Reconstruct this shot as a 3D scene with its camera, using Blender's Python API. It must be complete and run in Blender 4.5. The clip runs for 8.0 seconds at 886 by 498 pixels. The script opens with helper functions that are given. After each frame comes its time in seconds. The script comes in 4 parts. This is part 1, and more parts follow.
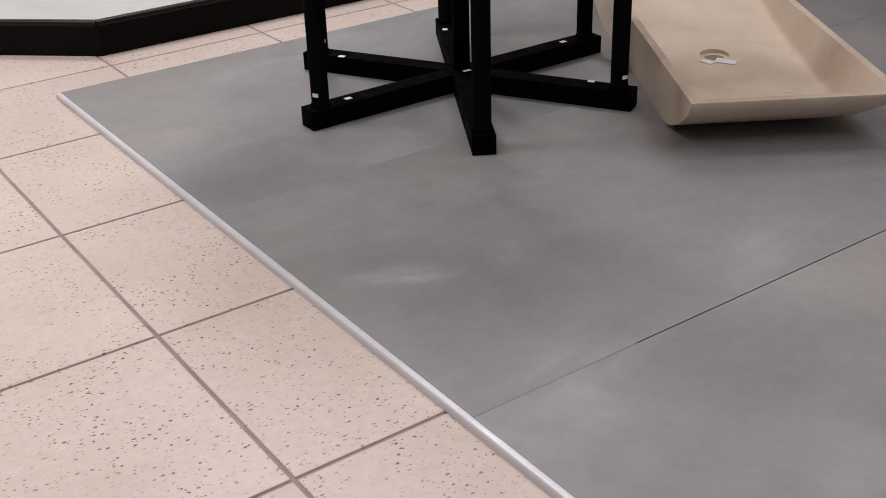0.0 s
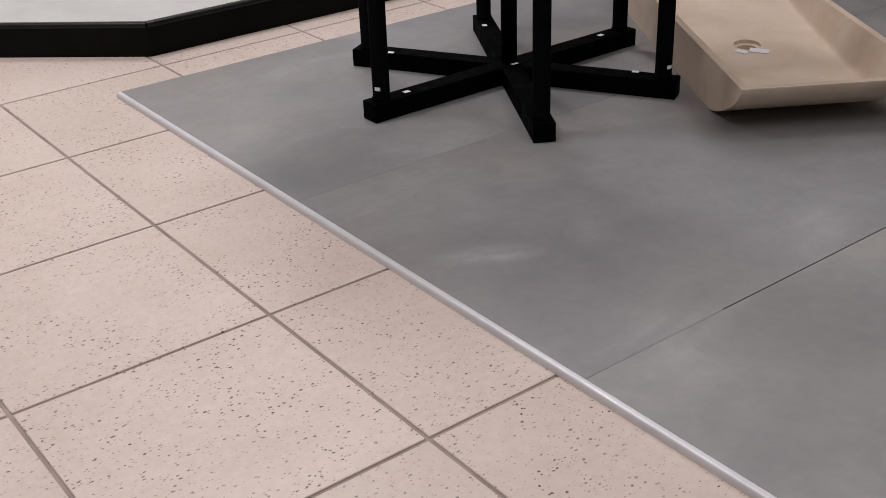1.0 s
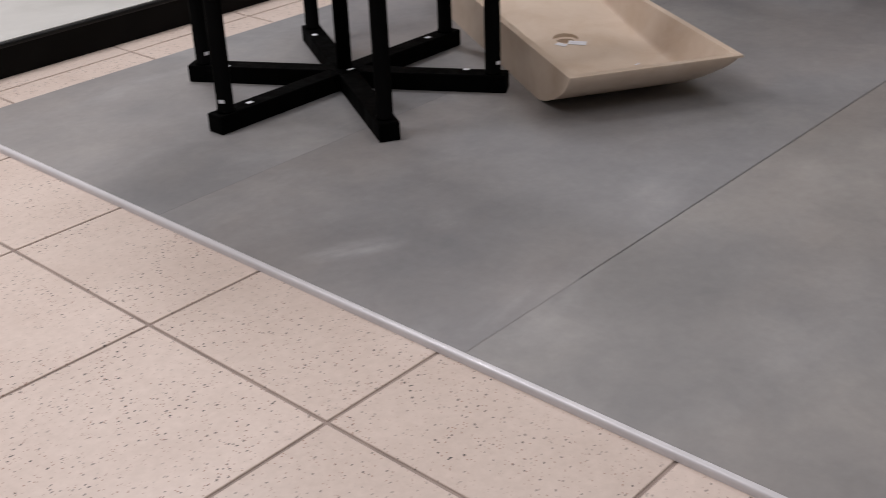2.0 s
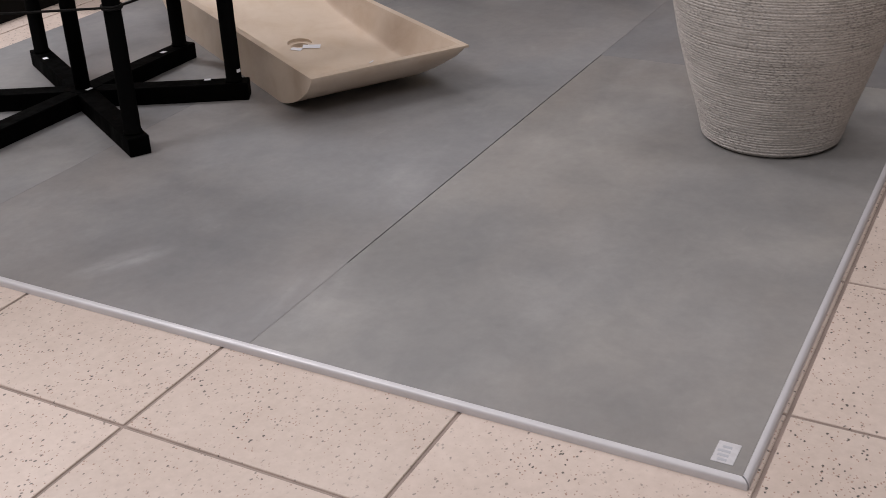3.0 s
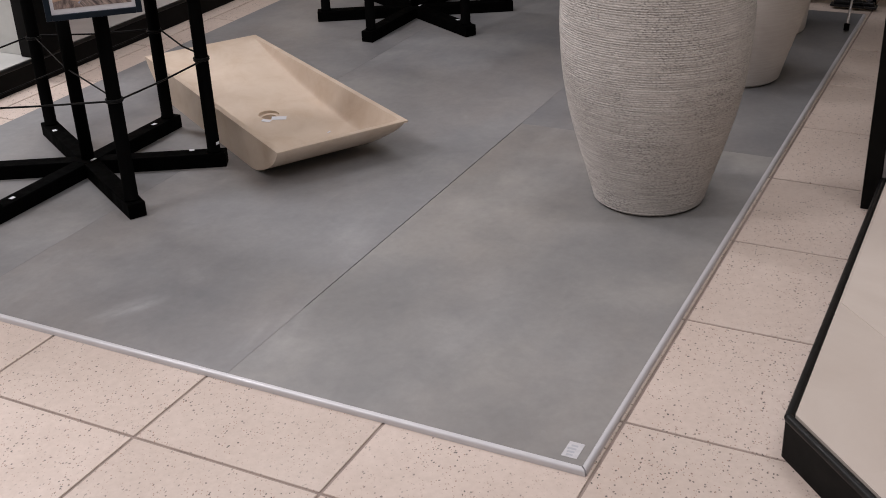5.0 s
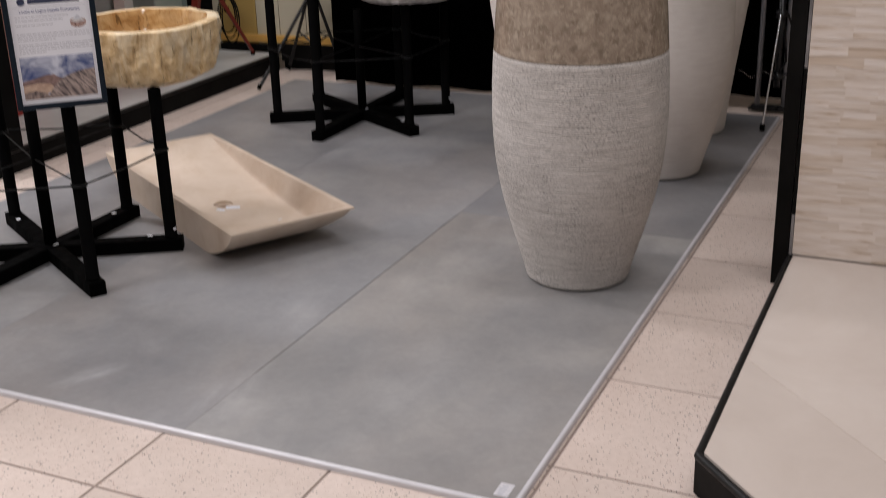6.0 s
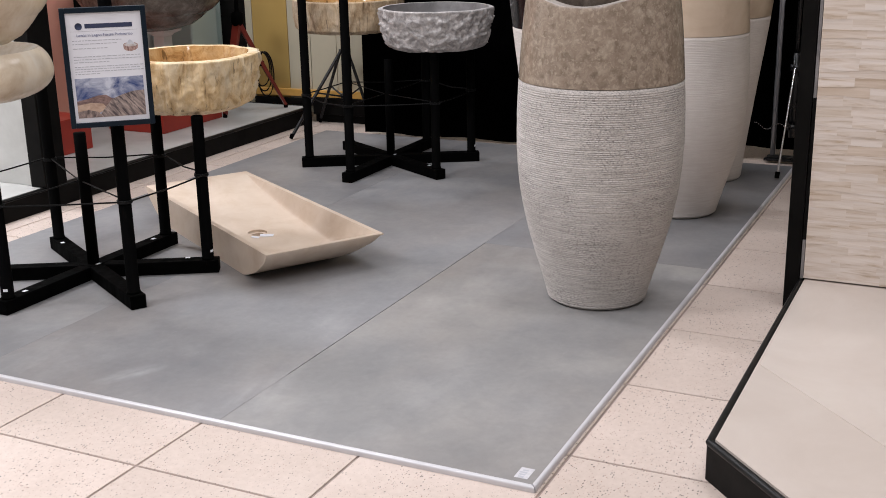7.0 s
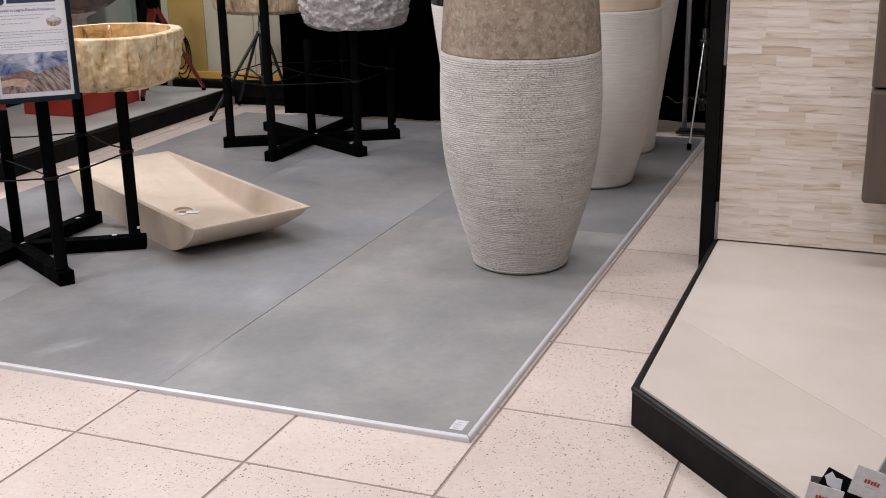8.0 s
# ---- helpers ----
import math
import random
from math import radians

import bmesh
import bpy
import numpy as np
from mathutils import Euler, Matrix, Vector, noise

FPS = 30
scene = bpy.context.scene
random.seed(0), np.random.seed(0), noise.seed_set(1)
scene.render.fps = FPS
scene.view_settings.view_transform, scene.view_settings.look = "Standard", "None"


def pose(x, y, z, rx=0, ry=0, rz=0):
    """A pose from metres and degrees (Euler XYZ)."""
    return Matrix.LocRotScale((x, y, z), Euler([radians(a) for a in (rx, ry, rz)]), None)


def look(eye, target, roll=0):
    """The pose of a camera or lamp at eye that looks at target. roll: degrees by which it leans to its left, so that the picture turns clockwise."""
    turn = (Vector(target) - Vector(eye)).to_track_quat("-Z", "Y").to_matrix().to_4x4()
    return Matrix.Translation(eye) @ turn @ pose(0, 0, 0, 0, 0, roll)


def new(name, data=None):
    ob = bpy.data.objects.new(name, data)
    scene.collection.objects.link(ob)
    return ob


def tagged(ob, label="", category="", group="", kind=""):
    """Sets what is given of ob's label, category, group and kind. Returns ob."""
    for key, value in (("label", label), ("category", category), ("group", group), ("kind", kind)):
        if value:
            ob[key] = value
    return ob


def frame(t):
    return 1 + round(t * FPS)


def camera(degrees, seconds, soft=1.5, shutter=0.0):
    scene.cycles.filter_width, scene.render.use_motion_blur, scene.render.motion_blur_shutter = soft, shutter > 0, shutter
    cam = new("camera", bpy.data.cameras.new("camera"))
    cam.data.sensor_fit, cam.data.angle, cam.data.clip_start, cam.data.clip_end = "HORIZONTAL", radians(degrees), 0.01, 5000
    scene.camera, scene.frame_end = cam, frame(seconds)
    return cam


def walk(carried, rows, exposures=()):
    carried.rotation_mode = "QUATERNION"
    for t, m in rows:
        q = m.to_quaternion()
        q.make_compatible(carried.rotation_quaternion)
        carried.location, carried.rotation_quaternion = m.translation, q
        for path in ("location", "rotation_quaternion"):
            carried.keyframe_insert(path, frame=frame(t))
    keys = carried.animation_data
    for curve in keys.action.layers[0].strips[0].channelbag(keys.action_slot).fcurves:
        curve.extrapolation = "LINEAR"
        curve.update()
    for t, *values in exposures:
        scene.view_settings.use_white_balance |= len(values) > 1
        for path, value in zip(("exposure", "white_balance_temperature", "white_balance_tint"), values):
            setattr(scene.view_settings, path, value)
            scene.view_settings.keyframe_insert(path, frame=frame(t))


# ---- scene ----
cam = camera(41.8, 8.0, soft=0.7, shutter=0.2)
PATH = [
    (0, (-0.683, -0.2, 0.87), (0.322, 1.256, -0.063), -1.8),
    (0.5, (-0.802, -0.194, 0.876), (0.211, 1.264, -0.045), -1.8),
    (1, (-0.908, -0.176, 0.897), (0.148, 1.244, -0.035), -2.1),
    (1.5, (-1.014, -0.181, 0.918), (0.116, 1.18, -0.014), -1.9),
    (2, (-1.032, -0.19, 0.91), (0.264, 1.022, -0.012), -2.4),
    (2.2, (-1.047, -0.182, 0.914), (0.34, 0.922, -0.013), -2.2),
    (3.3, (-1.198, -0.264, 0.931), (0.369, 0.575, 0.014), -2.5),
    (3.5, (-1.24, -0.304, 0.946), (0.325, 0.545, 0.035), -2.5),
    (4, (-1.32, -0.366, 1.041), (0.236, 0.493, 0.123), -2.1),
    (4.5, (-1.39, -0.435, 1.182), (0.159, 0.438, 0.267), -2.4),
    (4.7, (-1.431, -0.475, 1.232), (0.133, 0.383, 0.326), -2.4),
    (5.8, (-1.667, -0.642, 1.245), (-0.03, 0.112, 0.377), -2.0),
    (6, (-1.702, -0.656, 1.228), (-0.009, 0.128, 0.509), -1.7),
    (6.5, (-1.799, -0.71, 1.161), (-0.069, 0.112, 0.585), -1.4),
    (7, (-1.885, -0.724, 1.111), (-0.163, 0.11, 0.529), -1.1),
    (7.5, (-1.971, -0.734, 1.087), (-0.224, 0.046, 0.505), -1.3),
    (8, (-1.979, -0.727, 1.074), (-0.204, -0.029, 0.474), -1.1),
]
EXPOSURES = [(0.0, -0.19, 6500, 10), (1.0, -0.34, 6500, 10), (1.5, -0.35, 6500, 10), (2.2, -0.27, 6500, 10), (4.7, -0.13, 6500, 10), (5.8, -0.02, 6500, 10), (6.0, 0.04, 6500, 10), (6.5, 0.38, 6400, 9), (7.0, 0.47, 6280, 8), (8.0, 0.42, 6280, 8)]
walk(cam, [(t, look(eye, target, roll)) for t, eye, target, roll in PATH], EXPOSURES)

scene.render.film_transparent = False

# ---------------------------------------------------------------- light
world = bpy.data.worlds.new("shop_ambient")
scene.world = world
world.use_nodes = True
world.node_tree.nodes["Background"].inputs[0].default_value = (1.0, 0.95, 0.9, 1)
world.node_tree.nodes["Background"].inputs[1].default_value = 0.03

CEILING = 3.1


def ceiling_lamp(x, y, watts, sx=0.4, sy=1.2):
    data = bpy.data.lights.new("ceiling_lamp", "AREA")
    data.shape, data.size, data.size_y = "RECTANGLE", sx, sy
    data.energy, data.color = watts, (1.0, 0.972, 1.015)
    ob = new("ceiling_lamp", data)
    ob.matrix_world = pose(x, y, CEILING - 0.03)
    return ob


for lx, ly, lw in ((-1.7, -0.2, 31), (-1.0, 2.6, 64), (0.9, 0.9, 3), (1.0, 3.3, 54), (2.8, 2.6, 19), (2.2, 0.2, 13), (0.85, -0.75, 18)):
    ceiling_lamp(lx, ly, lw)


# ---------------------------------------------------------------- materials
def mat(name):
    m = bpy.data.materials.new(name)
    m.use_nodes = True
    nt = m.node_tree
    return m, nt, nt.nodes["Principled BSDF"]


def coords(nt, scale=(1, 1, 1), offset_by_object=False):
    tc = nt.nodes.new("ShaderNodeTexCoord")
    mp = nt.nodes.new("ShaderNodeMapping")
    mp.inputs["Scale"].default_value = scale
    nt.links.new(tc.outputs["Object"], mp.inputs["Vector"])
    if offset_by_object:
        info = nt.nodes.new("ShaderNodeObjectInfo")
        mul = nt.nodes.new("ShaderNodeMath")
        mul.operation = "MULTIPLY"
        mul.inputs[1].default_value = 37.0
        nt.links.new(info.outputs["Random"], mul.inputs[0])
        comb = nt.nodes.new("ShaderNodeCombineXYZ")
        for i in range(3):
            nt.links.new(mul.outputs[0], comb.inputs[i])
        nt.links.new(comb.outputs[0], mp.inputs["Location"])
    return mp.outputs["Vector"]


def noise_tex(nt, vec, scale, detail=4.0, rough=0.55, distort=0.0):
    n = nt.nodes.new("ShaderNodeTexNoise")
    n.inputs["Scale"].default_value, n.inputs["Detail"].default_value = scale, detail
    n.inputs["Roughness"].default_value, n.inputs["Distortion"].default_value = rough, distort
    nt.links.new(vec, n.inputs["Vector"])
    return n.outputs["Fac"]


def ramp(nt, fac, stops):
    r = nt.nodes.new("ShaderNodeValToRGB")
    els = r.color_ramp.elements
    while len(els) < len(stops):
        els.new(0.5)
    for e, (p, c) in zip(els, stops):
        e.position = p
        e.color = (*c, 1) if len(c) == 3 else c
    nt.links.new(fac, r.inputs["Fac"])
    return r.outputs["Color"]


def mixed(nt, fac, a, b, mode="MIX"):
    n = nt.nodes.new("ShaderNodeMix")
    n.data_type, n.blend_type = "RGBA", mode
    for value, slot in ((fac, 0), (a, 6), (b, 7)):
        if isinstance(value, (int, float)):
            n.inputs[slot].default_value = value
        elif isinstance(value, tuple):
            n.inputs[slot].default_value = (*value, 1)
        else:
            nt.links.new(value, n.inputs[slot])
    return n.outputs[2]


def bump(nt, bsdf, height, strength, distance=0.002):
    b = nt.nodes.new("ShaderNodeBump")
    b.inputs["Strength"].default_value, b.inputs["Distance"].default_value = strength, distance
    nt.links.new(height, b.inputs["Height"])
    nt.links.new(b.outputs["Normal"], bsdf.inputs["Normal"])


def simple(name, colour, rough=0.5, metal=0.0, vary=0.15, scale=6.0, bump_scale=60.0, bump_strength=0.15, stretch=(1, 1, 1), shine=0.5):
    """Plain paint, metal or plastic with slight wear."""
    m, nt, bs = mat(name)
    vec = coords(nt, stretch)
    lo = tuple(c * (1 - vary) for c in colour)
    hi = tuple(min(1, c * (1 + vary)) for c in colour)
    c = ramp(nt, noise_tex(nt, vec, scale, 6), ((0.3, lo), (0.7, hi)))
    nt.links.new(c, bs.inputs["Base Color"])
    bs.inputs["Metallic"].default_value = metal
    bs.inputs["Specular IOR Level"].default_value = shine
    r = ramp(nt, noise_tex(nt, vec, scale * 2.3, 5), ((0.3, (rough * 0.8,) * 3), (0.7, (min(1, rough * 1.2),) * 3)))
    nt.links.new(r, bs.inputs["Roughness"])
    bump(nt, bs, noise_tex(nt, vec, bump_scale, 4), bump_strength, 0.001)
    return m


def tile_material():
    m, nt, bs = mat("speckled_beige_tile")
    vec = coords(nt, offset_by_object=True)
    info = nt.nodes.new("ShaderNodeObjectInfo")
    base = ramp(nt, noise_tex(nt, vec, 5, 5), ((0.3, (0.597, 0.503, 0.444)), (0.7, (0.652, 0.559, 0.5))))
    tint = ramp(nt, info.outputs["Random"], ((0.0, (0.93, 0.92, 0.91)), (1.0, (1.0, 0.99, 0.985))))
    base = mixed(nt, 1.0, base, tint, "MULTIPLY")
    base = mixed(nt, 1.0, base, ramp(nt, noise_tex(nt, vec, 70, 5, 0.65), ((0.3, (0.94, 0.93, 0.92)), (0.7, (1.05, 1.05, 1.05)))), "MULTIPLY")
    clump = ramp(nt, noise_tex(nt, vec, 7, 3), ((0.33, (0.15,) * 3), (0.55, (1.0,) * 3)))
    wob = nt.nodes.new("ShaderNodeTexNoise")
    wob.inputs["Scale"].default_value, wob.inputs["Detail"].default_value = 210, 2
    nt.links.new(vec, wob.inputs["Vector"])
    ragged = nt.nodes.new("ShaderNodeVectorMath")
    ragged.operation = "MULTIPLY_ADD"
    ragged.inputs[1].default_value = (0.005, 0.005, 0.005)
    nt.links.new(wob.outputs["Color"], ragged.inputs[0])
    nt.links.new(vec, ragged.inputs[2])
    for scale, size, colour, share in ((108, 0.285, (0.08, 0.067, 0.058), 0.77), (76, 0.235, (0.125, 0.103, 0.088), 0.84), (165, 0.31, (0.34, 0.21, 0.16), 0.72)):
        v = nt.nodes.new("ShaderNodeTexVoronoi")
        v.inputs["Scale"].default_value = scale
        warp = nt.nodes.new("ShaderNodeMapping")
        warp.inputs["Scale"].default_value = (1.0, 1.5, 1.0)
        warp.inputs["Rotation"].default_value = (0, 0, scale * 0.1)
        nt.links.new(ragged.outputs[0], warp.inputs["Vector"])
        nt.links.new(warp.outputs[0], v.inputs["Vector"])
        inside = ramp(nt, v.outputs["Distance"], ((size - 0.08, (1,) * 3), (size, (0,) * 3)))
        sep = nt.nodes.new("ShaderNodeSeparateColor")
        nt.links.new(v.outputs["Color"], sep.inputs[0])
        chosen = ramp(nt, sep.outputs[0], ((share, (0,) * 3), (share + 0.02, (1,) * 3)))
        spot = mixed(nt, 1.0, inside, chosen, "MULTIPLY")
        spot = mixed(nt, 1.0, spot, clump, "MULTIPLY")
        base = mixed(nt, spot, base, colour)
    nt.links.new(base, bs.inputs["Base Color"])
    bs.inputs["Roughness"].default_value = 0.42
    bump(nt, bs, noise_tex(nt, vec, 40, 4), 0.08, 0.001)
    return m


def concrete_material():
    m, nt, bs = mat("grey_concrete_porcelain")
    vec = coords(nt, offset_by_object=True)
    vs = coords(nt, (0.8, 1.3, 1), offset_by_object=True)
    a = ramp(nt, noise_tex(nt, vec, 2.3, 5, 0.5, 0.25), ((0.3, (0.192, 0.194, 0.199)), (0.5, (0.238, 0.238, 0.24)), (0.7, (0.29, 0.286, 0.28))))
    warm = ramp(nt, noise_tex(nt, vs, 1.8, 4, 0.5, 0.2), ((0.45, (0.0,) * 3), (0.7, (0.55,) * 3)))
    a = mixed(nt, warm, a, (0.262, 0.24, 0.222))
    cloud = ramp(nt, noise_tex(nt, vs, 3.4, 6, 0.55, 0.4), ((0.56, (0.0,) * 3), (0.76, (0.38,) * 3)))
    a = mixed(nt, cloud, a, (0.37, 0.37, 0.372))
    scuff = ramp(nt, noise_tex(nt, coords(nt, (1, 3.0, 1), True), 9, 5, 0.6), ((0.68, (0.0,) * 3), (0.8, (0.25,) * 3)))
    a = mixed(nt, scuff, a, (0.42, 0.42, 0.42))
    tc = nt.nodes.new("ShaderNodeTexCoord")
    for at, turn, size, tone in (((0.14, 1.108), -28, (0.11, 0.036), 0.55), ((0.2, 0.735), 14, (0.2, 0.045), 0.26), ((0.13, 0.69), -40, (0.12, 0.05), 0.16), ((0.16, 0.79), 8, (0.14, 0.025), 0.22), ((0.45, 0.42), 20, (0.24, 0.15), 0.22), ((0.3, 0.15), 10, (0.2, 0.1), 0.16)):
        mp = nt.nodes.new("ShaderNodeMapping")
        mp.vector_type = "TEXTURE"
        mp.inputs["Location"].default_value = (*at, 0.0115)
        mp.inputs["Rotation"].default_value = (0, 0, math.radians(turn))
        mp.inputs["Scale"].default_value = (*size, 0.05)
        nt.links.new(tc.outputs["Object"], mp.inputs["Vector"])
        g = nt.nodes.new("ShaderNodeTexGradient")
        g.gradient_type = "SPHERICAL"
        nt.links.new(mp.outputs[0], g.inputs[0])
        streak = ramp(nt, noise_tex(nt, mp.outputs[0], 1.0, 5, 0.6, 0.2), ((0.3, (0.1 * tone,) * 3), (0.7, (tone,) * 3)))
        spot = mixed(nt, 1.0, ramp(nt, g.outputs["Fac"], ((0.0, (0.0,) * 3), (0.6, (1.0,) * 3))), streak, "MULTIPLY")
        a = mixed(nt, spot, a, (0.42, 0.42, 0.425))
    blot = ramp(nt, noise_tex(nt, vec, 9, 5, 0.6, 0.6), ((0.35, (0.93, 0.935, 0.94)), (0.65, (1.06, 1.055, 1.05))))
    a = mixed(nt, 1.0, a, blot, "MULTIPLY")
    fine = ramp(nt, noise_tex(nt, vec, 60, 4), ((0.3, (0.95,) * 3), (0.7, (1.04,) * 3)))
    a = mixed(nt, 1.0, a, fine, "MULTIPLY")
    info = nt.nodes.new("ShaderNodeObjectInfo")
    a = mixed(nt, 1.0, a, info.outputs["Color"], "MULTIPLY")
    a = mixed(nt, 1.0, a, (1.0, 0.995, 1.0), "MULTIPLY")
    nt.links.new(a, bs.inputs["Base Color"])
    r = ramp(nt, noise_tex(nt, vs, 5, 5), ((0.3, (0.42,) * 3), (0.7, (0.54,) * 3)))
    nt.links.new(r, bs.inputs["Roughness"])
    bump(nt, bs, noise_tex(nt, vec, 25, 5), 0.05, 0.001)
    return m


def combed_stone(name, dark, light, pitted=1.0):
    m, nt, bs = mat(name)
    vec = coords(nt)
    ring = coords(nt, (1, 1, 16))
    c = ramp(nt, noise_tex(nt, ring, 14, 7, 0.6), ((0.3, dark), (0.62, light)))
    pits = ramp(nt, noise_tex(nt, coords(nt, (1, 1, 2.4)), 165, 4, 0.65), ((0.5, (0,) * 3), (0.61, (pitted,) * 3)))
    patch = ramp(nt, noise_tex(nt, vec, 6, 4), ((0.34, (0.3,) * 3), (0.58, (1.0,) * 3)))
    c = mixed(nt, mixed(nt, 1.0, pits, patch, "MULTIPLY"), c, tuple(d * 0.55 for d in dark))
    big = ramp(nt, noise_tex(nt, vec, 4, 4), ((0.3, (0.88, 0.87, 0.86)), (0.7, (1.06, 1.06, 1.06))))
    c = mixed(nt, 1.0, c, big, "MULTIPLY")
    nt.links.new(c, bs.inputs["Base Color"])
    bs.inputs["Roughness"].default_value = 0.8
    bump(nt, bs, noise_tex(nt, coords(nt, (1, 1, 2)), 130, 5, 0.7), 0.5, 0.002)
    return m


def marble(name, dark, mid, light, scale=14, rough=0.22, vein=0.5):
    m, nt, bs = mat(name)
    vec = coords(nt)
    c = ramp(nt, noise_tex(nt, vec, scale, 8, 0.65, 0.5), ((0.3, dark), (0.5, mid), (0.72, light)))
    spots = ramp(nt, noise_tex(nt, vec, scale * 3.2, 4, 0.5, 0.4), ((0.58, (0,) * 3), (0.68, (vein,) * 3)))
    c = mixed(nt, spots, c, dark)
    flecks = ramp(nt, noise_tex(nt, vec, scale * 4.7, 3, 0.5, 1.5), ((0.63, (0,) * 3), (0.7, (vein,) * 3)))
    c = mixed(nt, flecks, c, light)
    nt.links.new(c, bs.inputs["Base Color"])
    bs.inputs["Roughness"].default_value = rough
    bump(nt, bs, noise_tex(nt, vec, 60, 3), 0.04, 0.001)
    return m


def breccia(name, dark, mid, light, rough):
    """Brown marble crowded with small dark and pale shell flecks."""
    m, nt, bs = mat(name)
    vec = coords(nt)
    c = ramp(nt, noise_tex(nt, vec, 36, 8, 0.68, 0.6), ((0.3, dark), (0.5, mid), (0.72, light)))
    c = mixed(nt, 0.45, c, mid)
    wob = nt.nodes.new("ShaderNodeTexNoise")
    wob.inputs["Scale"].default_value, wob.inputs["Detail"].default_value = 85, 5
    nt.links.new(vec, wob.inputs["Vector"])
    bent = nt.nodes.new("ShaderNodeVectorMath")
    bent.operation = "MULTIPLY_ADD"
    bent.inputs[1].default_value = (0.034, 0.034, 0.034)
    nt.links.new(wob.outputs["Color"], bent.inputs[0])
    nt.links.new(vec, bent.inputs[2])
    for scale, size, colour, share, strength in ((46, 0.6, dark, 0.55, 0.6), (70, 0.55, light, 0.55, 0.6), (120, 0.5, light, 0.6, 0.45), (34, 0.5, dark, 0.7, 0.6)):
        v = nt.nodes.new("ShaderNodeTexVoronoi")
        v.inputs["Scale"].default_value = scale
        nt.links.new(bent.outputs[0], v.inputs["Vector"])
        inside = ramp(nt, v.outputs["Distance"], ((size * 0.15, (strength,) * 3), (size, (0,) * 3)))
        sep = nt.nodes.new("ShaderNodeSeparateColor")
        nt.links.new(v.outputs["Color"], sep.inputs[0])
        chosen = ramp(nt, sep.outputs[0], ((share, (0,) * 3), (share + 0.03, (1,) * 3)))
        c = mixed(nt, mixed(nt, 1.0, inside, chosen, "MULTIPLY"), c, colour)
    nt.links.new(c, bs.inputs["Base Color"])
    bs.inputs["Roughness"].default_value = rough
    bump(nt, bs, noise_tex(nt, vec, 60, 3), 0.04, 0.001)
    return m


def fossil_material(name, rough, dark, mid, light, streak=True):
    m, nt, bs = mat(name)
    vec = coords(nt, (1, 1, 0.36) if streak else (1, 1, 1))
    c = ramp(nt, noise_tex(nt, vec, 26, 8, 0.7, 0.8), ((0.3, dark), (0.43, mid), (0.63, light)))
    cracks = ramp(nt, noise_tex(nt, coords(nt, (1.5, 1.5, 0.3)), 38, 4, 0.6, 0.6), ((0.61, (0,) * 3), (0.68, (0.7,) * 3)))
    c = mixed(nt, cracks, c, tuple(d * 0.35 for d in dark))
    warm = ramp(nt, noise_tex(nt, coords(nt), 6, 3), ((0.35, (1.05, 0.95, 0.8)), (0.7, (0.92, 0.95, 1.0))))
    c = mixed(nt, 1.0, c, warm, "MULTIPLY")
    nt.links.new(c, bs.inputs["Base Color"])
    bs.inputs["Roughness"].default_value = rough
    bump(nt, bs, noise_tex(nt, vec, 34, 7, 0.7), 0.9 if rough > 0.4 else 0.05, 0.008)
    return m


def hewn_stone(name, dark, mid, light):
    m, nt, bs = mat(name)
    vec = coords(nt)
    n = noise_tex(nt, vec, 45, 8, 0.7, 0.6)
    nt.links.new(ramp(nt, n, ((0.3, dark), (0.5, mid), (0.68, light))), bs.inputs["Base Color"])
    bs.inputs["Roughness"].default_value = 0.5
    bump(nt, bs, noise_tex(nt, vec, 70, 6, 0.7, 0.5), 0.9, 0.006)
    return m


def wave_tile_material():
    m, nt, bs = mat("cream_banded_stone_tile")
    vec = coords(nt, (1, 1.1, 14), offset_by_object=True)
    info = nt.nodes.new("ShaderNodeObjectInfo")
    c = ramp(nt, noise_tex(nt, vec, 5, 6, 0.6, 0.8), ((0.3, (0.46, 0.365, 0.27)), (0.43, (0.66, 0.59, 0.52)), (0.6, (0.75, 0.7, 0.655))))
    c = mixed(nt, 1.0, c, ramp(nt, info.outputs["Random"], ((0.0, (0.86, 0.77, 0.68)), (0.2, (0.95, 0.9, 0.85)), (0.45, (0.98, 0.94, 0.91)), (1.0, (1.04, 1.0, 0.975)))), "MULTIPLY")
    nt.links.new(c, bs.inputs["Base Color"])
    bs.inputs["Roughness"].default_value = 0.5
    bump(nt, bs, noise_tex(nt, vec, 20, 4), 0.1, 0.001)
    return m


TILE = tile_material()
CONCRETE = concrete_material()
GROUT = simple("brown_grout", (0.3, 0.24, 0.21), 0.9, vary=0.2, scale=12)
SEAM = simple("dark_seam", (0.035, 0.034, 0.033), 0.9)
ALU = simple("satin_aluminium_trim", (0.6, 0.59, 0.61), 0.4, 0.15, 0.06, 9, 80, 0.05)
BLACK_WOOD = simple("black_painted_wood", (0.0016, 0.0016, 0.0016), 0.7, 0, 0.35, 14, 120, 0.25, (1, 1, 0.3), 0.02)
BLACK_METAL = simple("black_lacquered_metal", (0.012, 0.012, 0.013), 0.3, 0.2, 0.2, 20)
WIRE = simple("black_wire", (0.004, 0.004, 0.004), 0.6, 0, 0.2, 20, shine=0.15)
BAND = simple("black_platform_band", (0.006, 0.0057, 0.0054), 0.5, 0, 0.3, 8, shine=0.06)
TRIM_BLACK = simple("black_rubber_trim", (0.006, 0.006, 0.006), 0.42, 0, 0.3, 20, 90, 0.3, shine=0.25)
